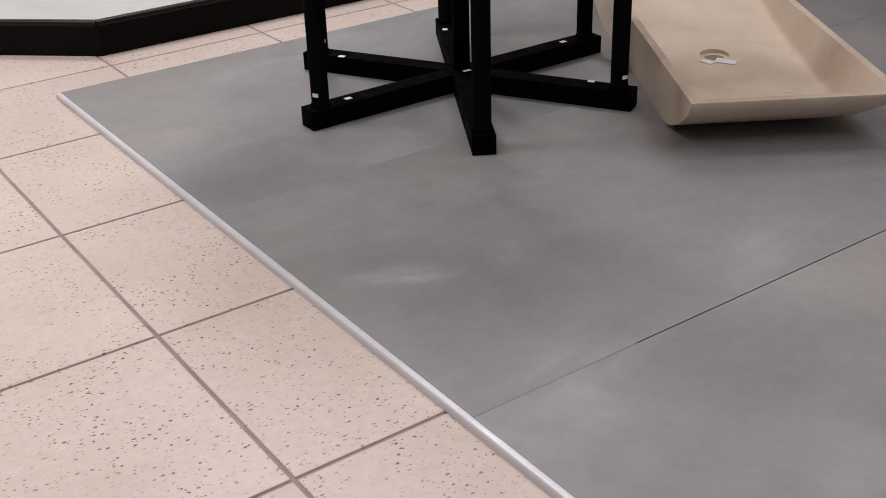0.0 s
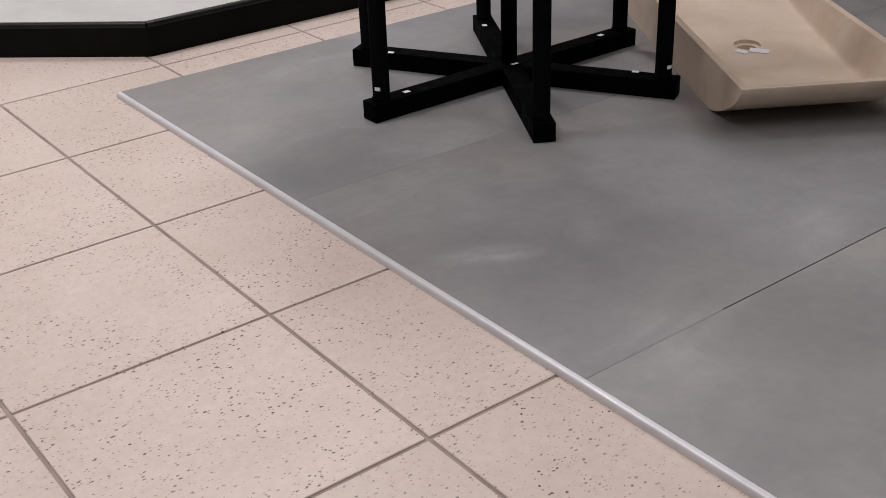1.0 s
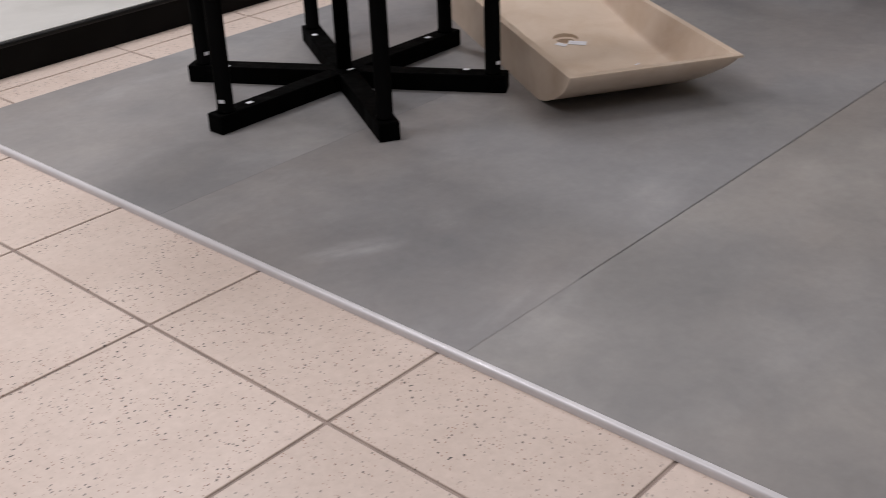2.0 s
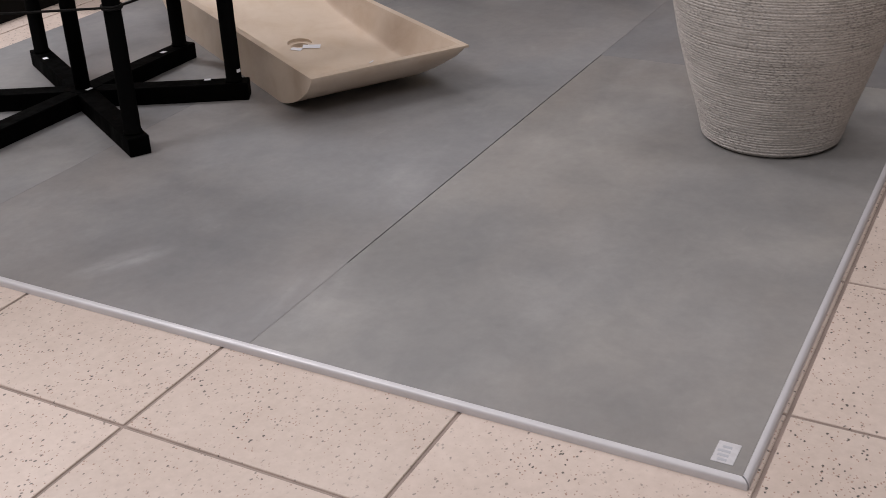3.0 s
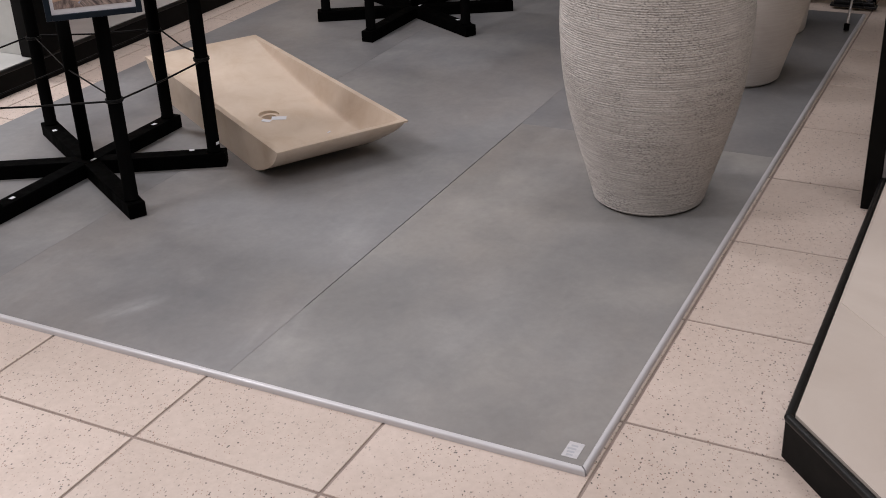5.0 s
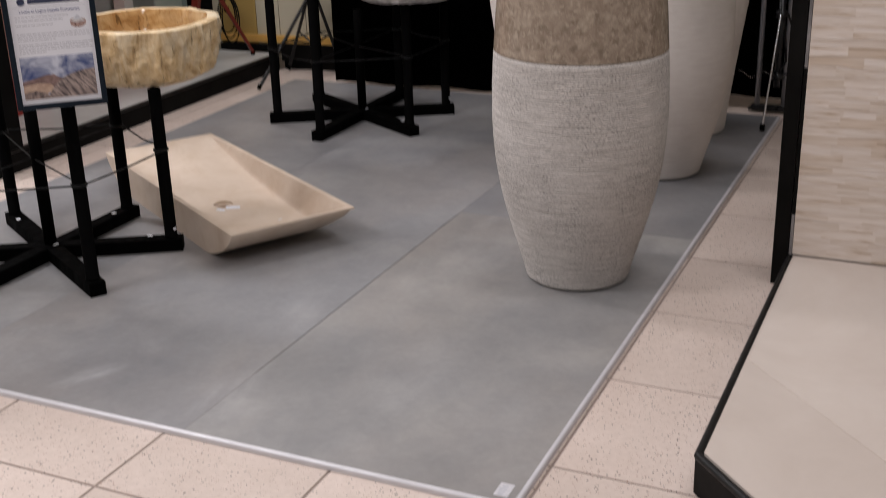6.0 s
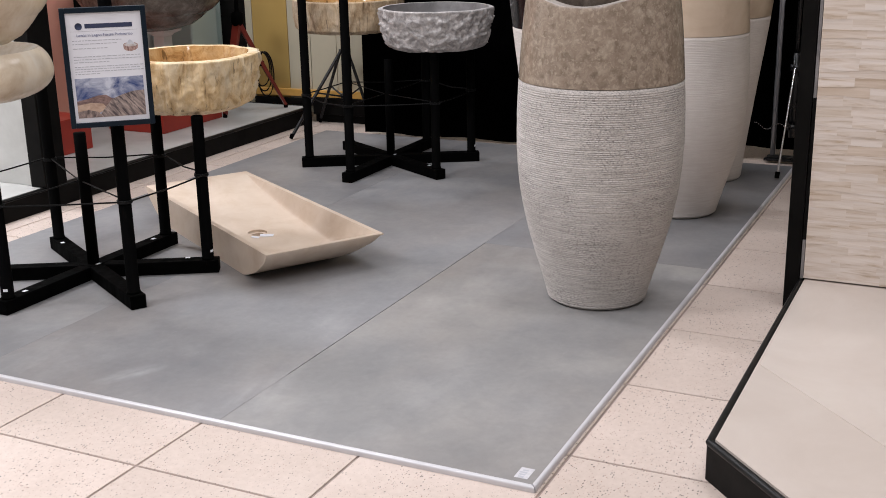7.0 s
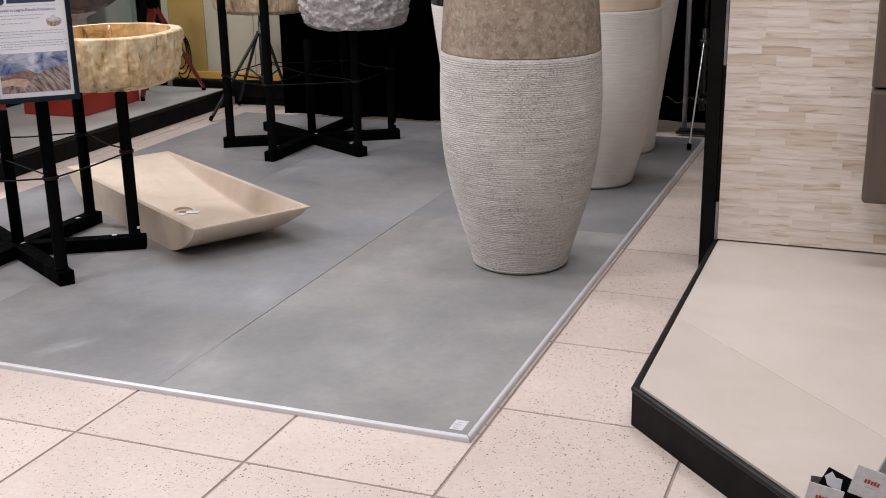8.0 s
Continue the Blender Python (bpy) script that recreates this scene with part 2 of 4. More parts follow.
CURTAIN = simple("black_cloth", (0.0012, 0.0012, 0.0013), 1.0, 0, 0.3, 8, 300, 0.3, shine=0.0)
TRAVERTINE = marble("cream_travertine", (0.585, 0.462, 0.35), (0.645, 0.53, 0.424), (0.69, 0.58, 0.475), 11, 0.42, 0.1)
COMBED_GREY = combed_stone("grey_combed_stone", (0.46, 0.432, 0.405), (0.67, 0.637, 0.605))
COMBED_WHITE = combed_stone("white_combed_stone", (0.74, 0.68, 0.635), (0.82, 0.77, 0.725), 0.06)
EMPERADOR = breccia("brown_polished_marble", (0.15, 0.112, 0.08), (0.295, 0.232, 0.178), (0.5, 0.425, 0.33), 0.24)
HONED = marble("honed_grey_brown_marble", (0.24, 0.208, 0.182), (0.33, 0.292, 0.262), (0.42, 0.38, 0.345), 40, 0.4, 0.2)
CREAM_STONE = marble("cream_polished_stone", (0.65, 0.5, 0.36), (0.73, 0.583, 0.445), (0.78, 0.65, 0.52), 7, 0.3, 0.1)
TAN_STONE = marble("tan_polished_stone", (0.5, 0.385, 0.27), (0.58, 0.46, 0.34), (0.65, 0.53, 0.41), 7, 0.3, 0.1)
BLACK_STONE = marble("black_polished_stone", (0.008, 0.009, 0.009), (0.014, 0.015, 0.015), (0.03, 0.03, 0.03), 9, 0.12, 0.3)
FOSSIL = fossil_material("rough_fossil_wood", 0.55, (0.34, 0.21, 0.095), (0.64, 0.49, 0.285), (0.8, 0.69, 0.5))
FOSSIL_GREY = fossil_material("rough_grey_fossil_wood", 0.6, (0.09, 0.055, 0.03), (0.36, 0.27, 0.17), (0.6, 0.5, 0.37))
FOSSIL_IN = fossil_material("polished_fossil_wood", 0.1, (0.2, 0.105, 0.04), (0.4, 0.24, 0.1), (0.56, 0.39, 0.2), False)
ROUGH_GREY = hewn_stone("rough_grey_stone", (0.22, 0.205, 0.2), (0.46, 0.435, 0.425), (0.74, 0.7, 0.68))
SMOOTH_GREY = marble("smooth_grey_stone", (0.13, 0.125, 0.125), (0.2, 0.19, 0.19), (0.27, 0.26, 0.26), 12, 0.35, 0.3)
DARK_MARBLE = marble("dark_grey_marble", (0.065, 0.048, 0.038), (0.145, 0.118, 0.097), (0.27, 0.225, 0.19), 16, 0.25, 0.4)
ONYX = marble("white_onyx", (0.55, 0.42, 0.28), (0.72, 0.62, 0.48), (0.8, 0.74, 0.64), 7, 0.25, 0.25)
WAVE = wave_tile_material()
BEIGE_SLAB = marble("beige_porcelain_slab", (0.55, 0.478, 0.42), (0.6, 0.528, 0.47), (0.65, 0.583, 0.525), 3, 0.35, 0.05)
BEIGE_SLAB_DARK = marble("darker_beige_porcelain_slab", (0.51, 0.44, 0.384), (0.555, 0.484, 0.428), (0.6, 0.532, 0.475), 3, 0.35, 0.05)
PALE_SLAB = marble("pale_grey_slab", (0.42, 0.42, 0.4), (0.5, 0.5, 0.48), (0.57, 0.57, 0.55), 4, 0.35, 0.08)
WARM_DECK = marble("warm_white_slab", (0.58, 0.51, 0.46), (0.65, 0.585, 0.54), (0.71, 0.65, 0.61), 4, 0.35, 0.05)
ORANGE = simple("orange_paint", (0.62, 0.36, 0.09), 0.35, 0, 0.15, 8)
LABEL_PAPER = simple("grey_white_label", (0.56, 0.55, 0.57), 0.7, 0, 0.1, 90)
PAPER = simple("white_paper", (0.78, 0.79, 0.84), 0.7, 0, 0.03, 8)
INK = simple("dark_print", (0.03, 0.04, 0.09), 0.7, 0, 0.1)
HEAD_INK = simple("blue_grey_print", (0.11, 0.13, 0.27), 0.7, 0, 0.1)
GREY_INK = simple("grey_print", (0.45, 0.46, 0.5), 0.7, 0, 0.05)
FRAME_BLUE = simple("dark_teal_frame", (0.004, 0.011, 0.02), 0.4, 0, 0.2, shine=0.2)
YELLOW_WALL = simple("yellow_wall_paint", (0.43, 0.29, 0.085), 0.6, 0, 0.1, 2)
CREAM_PANEL = simple("cream_wall_panel", (0.48, 0.44, 0.33), 0.5, 0, 0.06, 2)
GREEN_PANEL = simple("pale_green_panel", (0.42, 0.5, 0.46), 0.2, 0, 0.05, 2)
WHITE_PAINT = simple("white_paint", (0.72, 0.7, 0.66), 0.6, 0, 0.04, 2)
PINK_WALL = simple("pink_wall_paint", (0.76, 0.37, 0.28), 0.6, 0, 0.06, 2)
RED_PAINT = simple("red_painted_box", (0.33, 0.03, 0.017), 0.4, 0, 0.12, 4)
RED_METAL = simple("red_metal", (0.2, 0.028, 0.018), 0.35, 0.2, 0.15, 10)
CHROME = simple("chrome", (0.7, 0.7, 0.72), 0.2, 1.0, 0.05, 10)
CHROME_DULL = simple("grey_metal_tube", (0.4, 0.41, 0.44), 0.35, 0.7, 0.1, 10)
BROWN_CABINET = simple("brown_wood_cabinet", (0.1, 0.073, 0.058), 0.4, 0, 0.15, 5, 60, 0.1, (1, 6, 1))
CEILING_PAINT = simple("white_ceiling", (0.75, 0.74, 0.72), 0.8, 0, 0.04, 2)


# ---------------------------------------------------------------- mesh helpers
def part(name, bm, material, parent=None, label=""):
    me = bpy.data.meshes.new(name)
    bm.normal_update()
    bm.to_mesh(me)
    bm.free()
    for m in material if isinstance(material, (list, tuple)) else (material,):
        me.materials.append(m)
    ob = new(name, me)
    if parent is not None:
        ob.parent = parent
    if label:
        tagged(ob, label)
    return ob


def thing(name, m, label, category, group="", kind=""):
    ob = new(name)
    ob.matrix_world = m
    ob.empty_display_size = 0.05
    return tagged(ob, label, category, group, kind)


def smooth(ob, flag=True):
    for p in ob.data.polygons:
        p.use_smooth = flag
    return ob


def box(x0, x1, y0, y1, z0, z1, bevel=0.0, segments=2):
    bm = bmesh.new()
    bmesh.ops.create_cube(bm, size=1, matrix=Matrix.Translation(((x0 + x1) / 2, (y0 + y1) / 2, (z0 + z1) / 2)) @ Matrix.Diagonal((x1 - x0, y1 - y0, z1 - z0, 1)))
    if bevel:
        bmesh.ops.bevel(bm, geom=bm.edges[:], offset=bevel, segments=segments, affect="EDGES", profile=0.5)
    return bm


def prism(points, z0, z1, bevel=0.0):
    bm = bmesh.new()
    f = bm.faces.new([bm.verts.new((x, y, z0)) for x, y in points])
    top = bmesh.ops.extrude_face_region(bm, geom=[f])["geom"]
    bmesh.ops.translate(bm, vec=(0, 0, z1 - z0), verts=[g for g in top if isinstance(g, bmesh.types.BMVert)])
    bmesh.ops.recalc_face_normals(bm, faces=bm.faces[:])
    if bevel:
        bmesh.ops.bevel(bm, geom=bm.edges[:], offset=bevel, segments=2, affect="EDGES", profile=0.5)
    return bm


def lathe(profile, sides=48, shape=None):
    """Turns (radius, height) pairs about z. shape(angle, radius, height, i) may move a point."""
    bm = bmesh.new()
    rings = []
    for i, (r, z) in enumerate(profile):
        if r < 1e-6:
            rings.append([bm.verts.new((0, 0, z))])
            continue
        ring = []
        for k in range(sides):
            a = math.tau * k / sides
            p = shape(a, r, z, i) if shape else (r * math.cos(a), r * math.sin(a), z)
            ring.append(bm.verts.new(p))
        rings.append(ring)
    for i in range(len(rings) - 1):
        a, b = rings[i], rings[i + 1]
        for k in range(sides):
            n = (k + 1) % sides
            if len(a) == 1 and len(b) == 1:
                continue
            if len(a) == 1:
                f = bm.faces.new((a[0], b[n], b[k]))
            elif len(b) == 1:
                f = bm.faces.new((a[k], a[n], b[0]))
            else:
                f = bm.faces.new((a[k], a[n], b[n], b[k]))
            f.smooth = True
    return bm


def tube(points, radius, sides=8, bm=None):
    bm = bm or bmesh.new()
    pts = [Vector(p) for p in points]
    rings = []
    for i, p in enumerate(pts):
        d = (pts[min(i + 1, len(pts) - 1)] - pts[max(i - 1, 0)]).normalized()
        up = Vector((0, 0, 1)) if abs(d.z) < 0.9 else Vector((1, 0, 0))
        a = d.cross(up).normalized()
        b = d.cross(a)
        rings.append([bm.verts.new(p + radius * (math.cos(math.tau * k / sides) * a + math.sin(math.tau * k / sides) * b)) for k in range(sides)])
    for r0, r1 in zip(rings, rings[1:]):
        for k in range(sides):
            f = bm.faces.new((r0[k], r1[k], r1[(k + 1) % sides], r0[(k + 1) % sides]))
            f.smooth = True
    bm.faces.new([bm.verts.new(v.co) for v in rings[0]])
    bm.faces.new([bm.verts.new(v.co) for v in reversed(rings[-1])])
    return bm


# ---------------------------------------------------------------- structure
SLAB_X, SLAB_Y, SLAB_Z = 2.975, 2.26, 0.0115
PITCH_X, TILE_X0, PITCH_Y, TILE_Y0 = 0.3975, -0.2195, 0.401, -0.0075

floor = part("floor", box(-6, 5.0, -5, 6, -0.12, -0.0025), GROUT)
tagged(floor, "beige speckled tile floor with brown grout", "floor", kind="structure")
back_wall = part("wall_back", box(3.75, 3.9, -5, 6, -0.0025, CEILING), CREAM_PANEL)
tagged(back_wall, "cream painted shop wall", "wall", kind="structure")
for nm, b in (("wall_far", box(-6, 3.75, 5.2, 5.35, -0.0025, CEILING)), ("wall_near", box(-6, 3.75, -4.6, -4.45, -0.0025, CEILING)), ("wall_behind", box(-6.0, -5.85, -4.45, 5.2, -0.0025, CEILING))):
    tagged(part(nm, b, WHITE_PAINT), "white painted shop wall", "wall", kind="structure")
tagged(part("ceiling", box(-6, 5.0, -5, 6, CEILING, CEILING + 0.1), CEILING_PAINT), "white shop ceiling", "ceiling", kind="structure")

# raised display platforms on both sides
LEFT_PLAT = [(0.186, 2.478), (3.178, 2.47), (3.178, 4.2), (-1.2, 4.2), (-1.2, 3.73)]
RIGHT_PLAT = [(0.188, -0.284), (-1.3, -1.72), (-1.3, -2.6), (2.2, -2.6), (2.2, -0.284)]
PLAT_Z = 0.088


def inset(points, d):
    out = []
    n = len(points)
    for i in range(n):
        p0, p1, p2 = Vector(points[i - 1]), Vector(points[i]), Vector(points[(i + 1) % n])
        a, b = (p1 - p0).normalized(), (p2 - p1).normalized()
        area = sum(points[j][0] * points[(j + 1) % n][1] - points[(j + 1) % n][0] * points[j][1] for j in range(n))
        s = 1 if area > 0 else -1
        na, nb = Vector((-a.y, a.x)) * s, Vector((-b.y, b.x)) * s
        out.append(tuple(p1 + (na + nb) * (d / (1 + na.dot(nb)))))
    return out


def platform(name, pts, top_material, label):
    root = thing(name, pose(0, 0, -0.0005), label, "display platform")
    top = PLAT_Z
    part("base", prism(inset(pts, 0.001), 0.0, top - 0.012, 0.001), BAND, root)
    rim = [(x, y, top - 0.008) for x, y in inset(pts, 0.006)]
    smooth(part("edge_trim", tube(rim + rim[:1], 0.008, 10), TRIM_BLACK, root, "rounded black edge trim"))
    part("deck", prism(inset(pts, 0.016), top - 0.012, top - 0.001), top_material, root)
    return root


left_platform = platform("display_platform", LEFT_PLAT, PALE_SLAB, "black-edged display platform with a pale grey tiled deck")
right_platform = platform("display_platform", RIGHT_PLAT, BEIGE_SLAB_DARK, "black-edged display platform with a beige slab deck")


# ---------------------------------------------------------------- display stands
SMALLER = 0.972


def hexa(radius, k, turn=0.0):
    a = math.radians(60 * k + turn)
    return radius * math.cos(a), radius * math.sin(a)


def display_stand(x, y, heights, centre_height, label, marked_feet, marked_posts):
    root = thing("display_stand", pose(x, y, SLAB_Z) @ Matrix.Scale(SMALLER, 4), label, "display stand", "black stands for stone basins")
    reach = 0.358
    for k in range(6):
        a = math.radians(60 * k)
        bm = box(0.02, 0.392, -0.0235, 0.0235, 0.0005, 0.042, 0.002)
        bmesh.ops.rotate(bm, verts=bm.verts[:], matrix=Matrix.Rotation(a, 3, "Z"))
        foot = part("foot_bar", bm, BLACK_WOOD, root)
        if k in marked_feet:
            bm = box(0.285, 0.3, -0.006, 0.006, 0.042, 0.0424)
            bmesh.ops.rotate(bm, verts=bm.verts[:], matrix=Matrix.Rotation(a + 0.03 * (k % 3), 3, "Z"))
            part("sticker", bm, PAPER, foot, "small white paper sticker")
        px, py = hexa(reach, k)
        bm = lathe([(0.0, 0.042), (0.0205, 0.042), (0.0205, 0.047), (0.0185, 0.048), (0.0185, heights[k] - 0.004), (0.016, heights[k]), (0.0, heights[k])], 20)
        bmesh.ops.translate(bm, verts=bm.verts[:], vec=(px, py, 0))
        post = part("post", bm, BLACK_WOOD, root)
        if k in marked_posts:
            bm = bmesh.new()
            face = math.radians(-150 + 55 * ((k * 2) % 3))
            cols = []
            for s in range(5):
                t = face + (s - 2) * 0.17
                cols.append([bm.verts.new((px + r * math.cos(t), py + r * math.sin(t), z)) for r, z in ((0.0189, 0.066), (0.0192, 0.066), (0.0192, 0.074), (0.0189, 0.074))])
            for u, v in zip(cols, cols[1:]):
                for q in range(4):
                    bm.faces.new((u[q], v[q], v[(q + 1) % 4], u[(q + 1) % 4]))
            part("sticker", bm, PAPER, post, "small white paper label")
        if heights[k] > 0.8 and heights[k] < 1.0:
            bm = box(-0.05, 0.05, -0.02, 0.02, heights[k], heights[k] + 0.005, 0.001)
            bmesh.ops.transform(bm, verts=bm.verts[:], matrix=pose(px, py, 0, 0, 0, -53))
            part("top_plate", bm, BLACK_WOOD, post, "flat black top plate")
    bm = lathe([(0.0, 0.03), (0.0185, 0.03), (0.0185, centre_height), (0.0, centre_height)], 20)
    part("centre_post", bm, BLACK_WOOD, root)
    part("hub", box(-0.035, 0.035, -0.03, 0.03, 0.001, 0.0435, 0.002), BLACK_WOOD, root)
    part("sticker", box(-0.012, 0.006, -0.027, -0.018, 0.0435, 0.0439), PAPER, root, "small white paper sticker")
    for k in range(6):
        (x0, y0), (x1, y1) = hexa(reach + 0.019, k), hexa(reach + 0.019, k + 1)
        dz = 0.006 * math.sin(k * 2.3)
        mid = ((x0 + x1) / 2 * 0.995, (y0 + y1) / 2 * 0.995, 0.312 + dz)
        part("brace_wire", tube([(x0, y0, 0.318), mid, (x1, y1, 0.318)], 0.0026, 6), WIRE, root)
        px, py = hexa(reach, k)
        bm = bmesh.new()
        for j in range(2):
            loop = [(px + 0.0205 * math.cos(a * math.tau / 14), py + 0.0205 * math.sin(a * math.tau / 14), 0.314 + 0.005 * j) for a in range(15)]
            tube(loop, 0.0026, 6, bm)
        part("wire_tie", bm, WIRE, root)
        if k < 2:
            (ax, ay), (bx, by) = hexa(reach - 0.018, k), hexa(reach - 0.018, k + 3)
            part("cross_wire", tube([(ax, ay, 0.319), (0.02 * (ay > 0.1) - 0.02, 0.021, 0.309), (bx, by, 0.319)], 0.0022, 6), WIRE, root)
    return root


STAND_A, STAND_B = (0.71, 1.726), (2.43, 1.606)
display_stand(*STAND_A, [0.501, 0.6, 0.6, 0.6, 0.938, 0.501], 0.46, "black wooden display stand with six posts and wire bracing", (0, 1, 2, 3, 5), (2, 3, 5))
display_stand(*STAND_B, [0.6, 0.563, 1.2, 1.2, 0.53, 0.53], 0.46, "black wooden display stand with six posts of unequal height", (4,), (5,))


# ---------------------------------------------------------------- basins
def bowl_profile(r, h, wall, foot, power=0.5, inner_depth=None):
    """Outer wall from the foot to the rim, over it and down to the drain. Returns pairs and the row where the inside begins."""
    pts = [(0.0, 0.0), (foot, 0.0)]
    n = 9
    for i in range(1, n + 1):
        s = i / n
        pts.append((foot + (r - foot) * s ** power, h * s))
    start = len(pts)
    pts.append((r - wall * 0.3, h + 0.003))
    pts.append((r - wall * 0.8, h + 0.002))
    depth = inner_depth or h * 0.75
    for i in range(1, n + 1):
        s = i / n
        pts.append(((r - wall) * math.cos(s * math.pi / 2 * 0.93) ** 0.55, h - depth * math.sin(s * math.pi / 2)))
    pts.append((0.0, h - depth))
    return pts, start


def stone_basin(name, m, r, h, wall, foot, power, outer, inner, rough, label, seed, sides=96, squash=1.0, low=2.2):
    pts, start = bowl_profile(r, h, wall, foot, power)
    fine = []
    for i, (a, b) in enumerate(zip(pts, pts[1:])):
        steps = 4 if i < start else 1
        for j in range(steps):
            s = j / steps
            fine.append((a[0] + (b[0] - a[0]) * s, a[1] + (b[1] - a[1]) * s))
    fine.append(pts[-1])
    first = start * 4

    def shape(a, rad, z, i):
        c, s = math.cos(a), math.sin(a)
        p = Vector((rad * c, rad * s * squash, z))
        q = Vector((c * low, s * low, seed * 3.1))
        big = 1 + 0.07 * rough[0] * noise.noise(q)
        f = 0.0
        if i <= first:
            f = rough[1] * noise.fractal(Vector((c * rad * rough[3], s * rad * rough[3], z * rough[2] + seed)), 0.75, 2.1, 6) * min(1.0, 0.08 + (first - i) / 14)
        k = big * (1 + f / max(rad, 0.05))
        return p.x * k, p.y * k, p.z + (0.3 * f if 2 < i < first else 0)

    root = thing(name, m, label, "basin", "stone basins on stands")
    part("outer_shell", lathe(fine[:first + 2], sides, shape), outer, root)
    part("inner_bowl", lathe(fine[first + 1:], sides, lambda a, rad, z, i: shape(a, rad, z, i + first + 1)), inner, root, "smooth hollowed inside")
    bm = lathe([(0.0, 0.0), (0.017, 0.0), (0.021, 0.0015), (0.021, -0.002)], 20)
    bmesh.ops.translate(bm, verts=bm.verts[:], vec=(0, 0, fine[-1][1] + 0.002))
    part("drain", bm, CHROME_DULL, root, "round metal drain")
    return root


stone_basin("fossil_wood_basin", pose(1.019, 1.553, SLAB_Z + 0.4975 * SMALLER, 0, 0, 20) @ Matrix.Scale(0.975, 4), 0.232, 0.168, 0.042, 0.165, 0.27, FOSSIL, FOSSIL_IN, (1.6, 0.017, 10, 40), "round petrified wood basin with polished golden inside", 1, 180)
stone_basin("rough_stone_basin", pose(2.406, 1.366, SLAB_Z + 0.5255 * SMALLER, 0, 0, 0) @ Matrix.Scale(0.975, 4), 0.238, 0.163, 0.022, 0.185, 0.36, ROUGH_GREY, SMOOTH_GREY, (0.5, 0.017, 30, 30), "round grey basin with a rough hewn outside", 2, 200)
stone_basin("fossil_wood_basin", pose(2.555, 1.857, SLAB_Z + 0.565 * SMALLER, 0, 0, 50) @ Matrix.Scale(0.969, 4), 0.245, 0.138, 0.024, 0.215, 0.2, FOSSIL_GREY, FOSSIL_IN, (1.0, 0.009, 8, 46), "greyish petrified wood basin with straight sides", 3, 140)
stone_basin("onyx_bowl", pose(0.432, 1.853, SLAB_Z + 0.7555 * SMALLER, 0, 0, 0) @ Matrix.Scale(0.972, 4), 0.275, 0.17, 0.014, 0.13, 0.62, ONYX, ONYX, (0.3, 0.0, 1, 1), "thin pale cream onyx bowl set on another basin", 5)


def pebble_basin(x, y, z):
    """A smooth pebble-shaped basin with a shallow hollow on top."""
    root = thing("onyx_basin", pose(x, y, z) @ Matrix.Scale(SMALLER, 4), "smooth pebble-shaped pale cream onyx basin", "basin", "stone basins on stands")
    r, h = 0.242, 0.162
    pts = [(0.0, 0.0)]
    for i in range(1, 21):
        a = math.pi * (i / 20) * 0.82
        pts.append((r * math.sin(a) ** 0.62 if a < math.pi / 2 else 0.13 + (r - 0.13) * math.sin(a) ** 0.62, h / 2 * (1 - math.cos(a))))
    part("outer_shell", lathe(pts, 72), ONYX, root)
    rim_r, rim_z = pts[-1]
    part("inner_bowl", lathe([(rim_r, rim_z), (rim_r - 0.015, rim_z - 0.004), (rim_r * 0.6, rim_z - 0.05), (0.02, rim_z - 0.07), (0.0, rim_z - 0.07)], 72), ONYX, root, "smooth hollowed inside")
    return root


pebble_basin(0.432, 1.853, SLAB_Z + 0.591 * SMALLER)


BARREL = np.polyfit([0.0, 0.05, 0.12, 0.2, 0.34, 0.48, 0.62, 0.75, 0.88], [0.138, 0.151, 0.172, 0.194, 0.2225, 0.2295, 0.2255, 0.2165, 0.2], 5)


FLARED = np.polyfit([0.0, 0.145, 0.3, 0.456, 0.64, 0.88], [0.134, 0.151, 0.17, 0.188, 0.217, 0.24], 3)


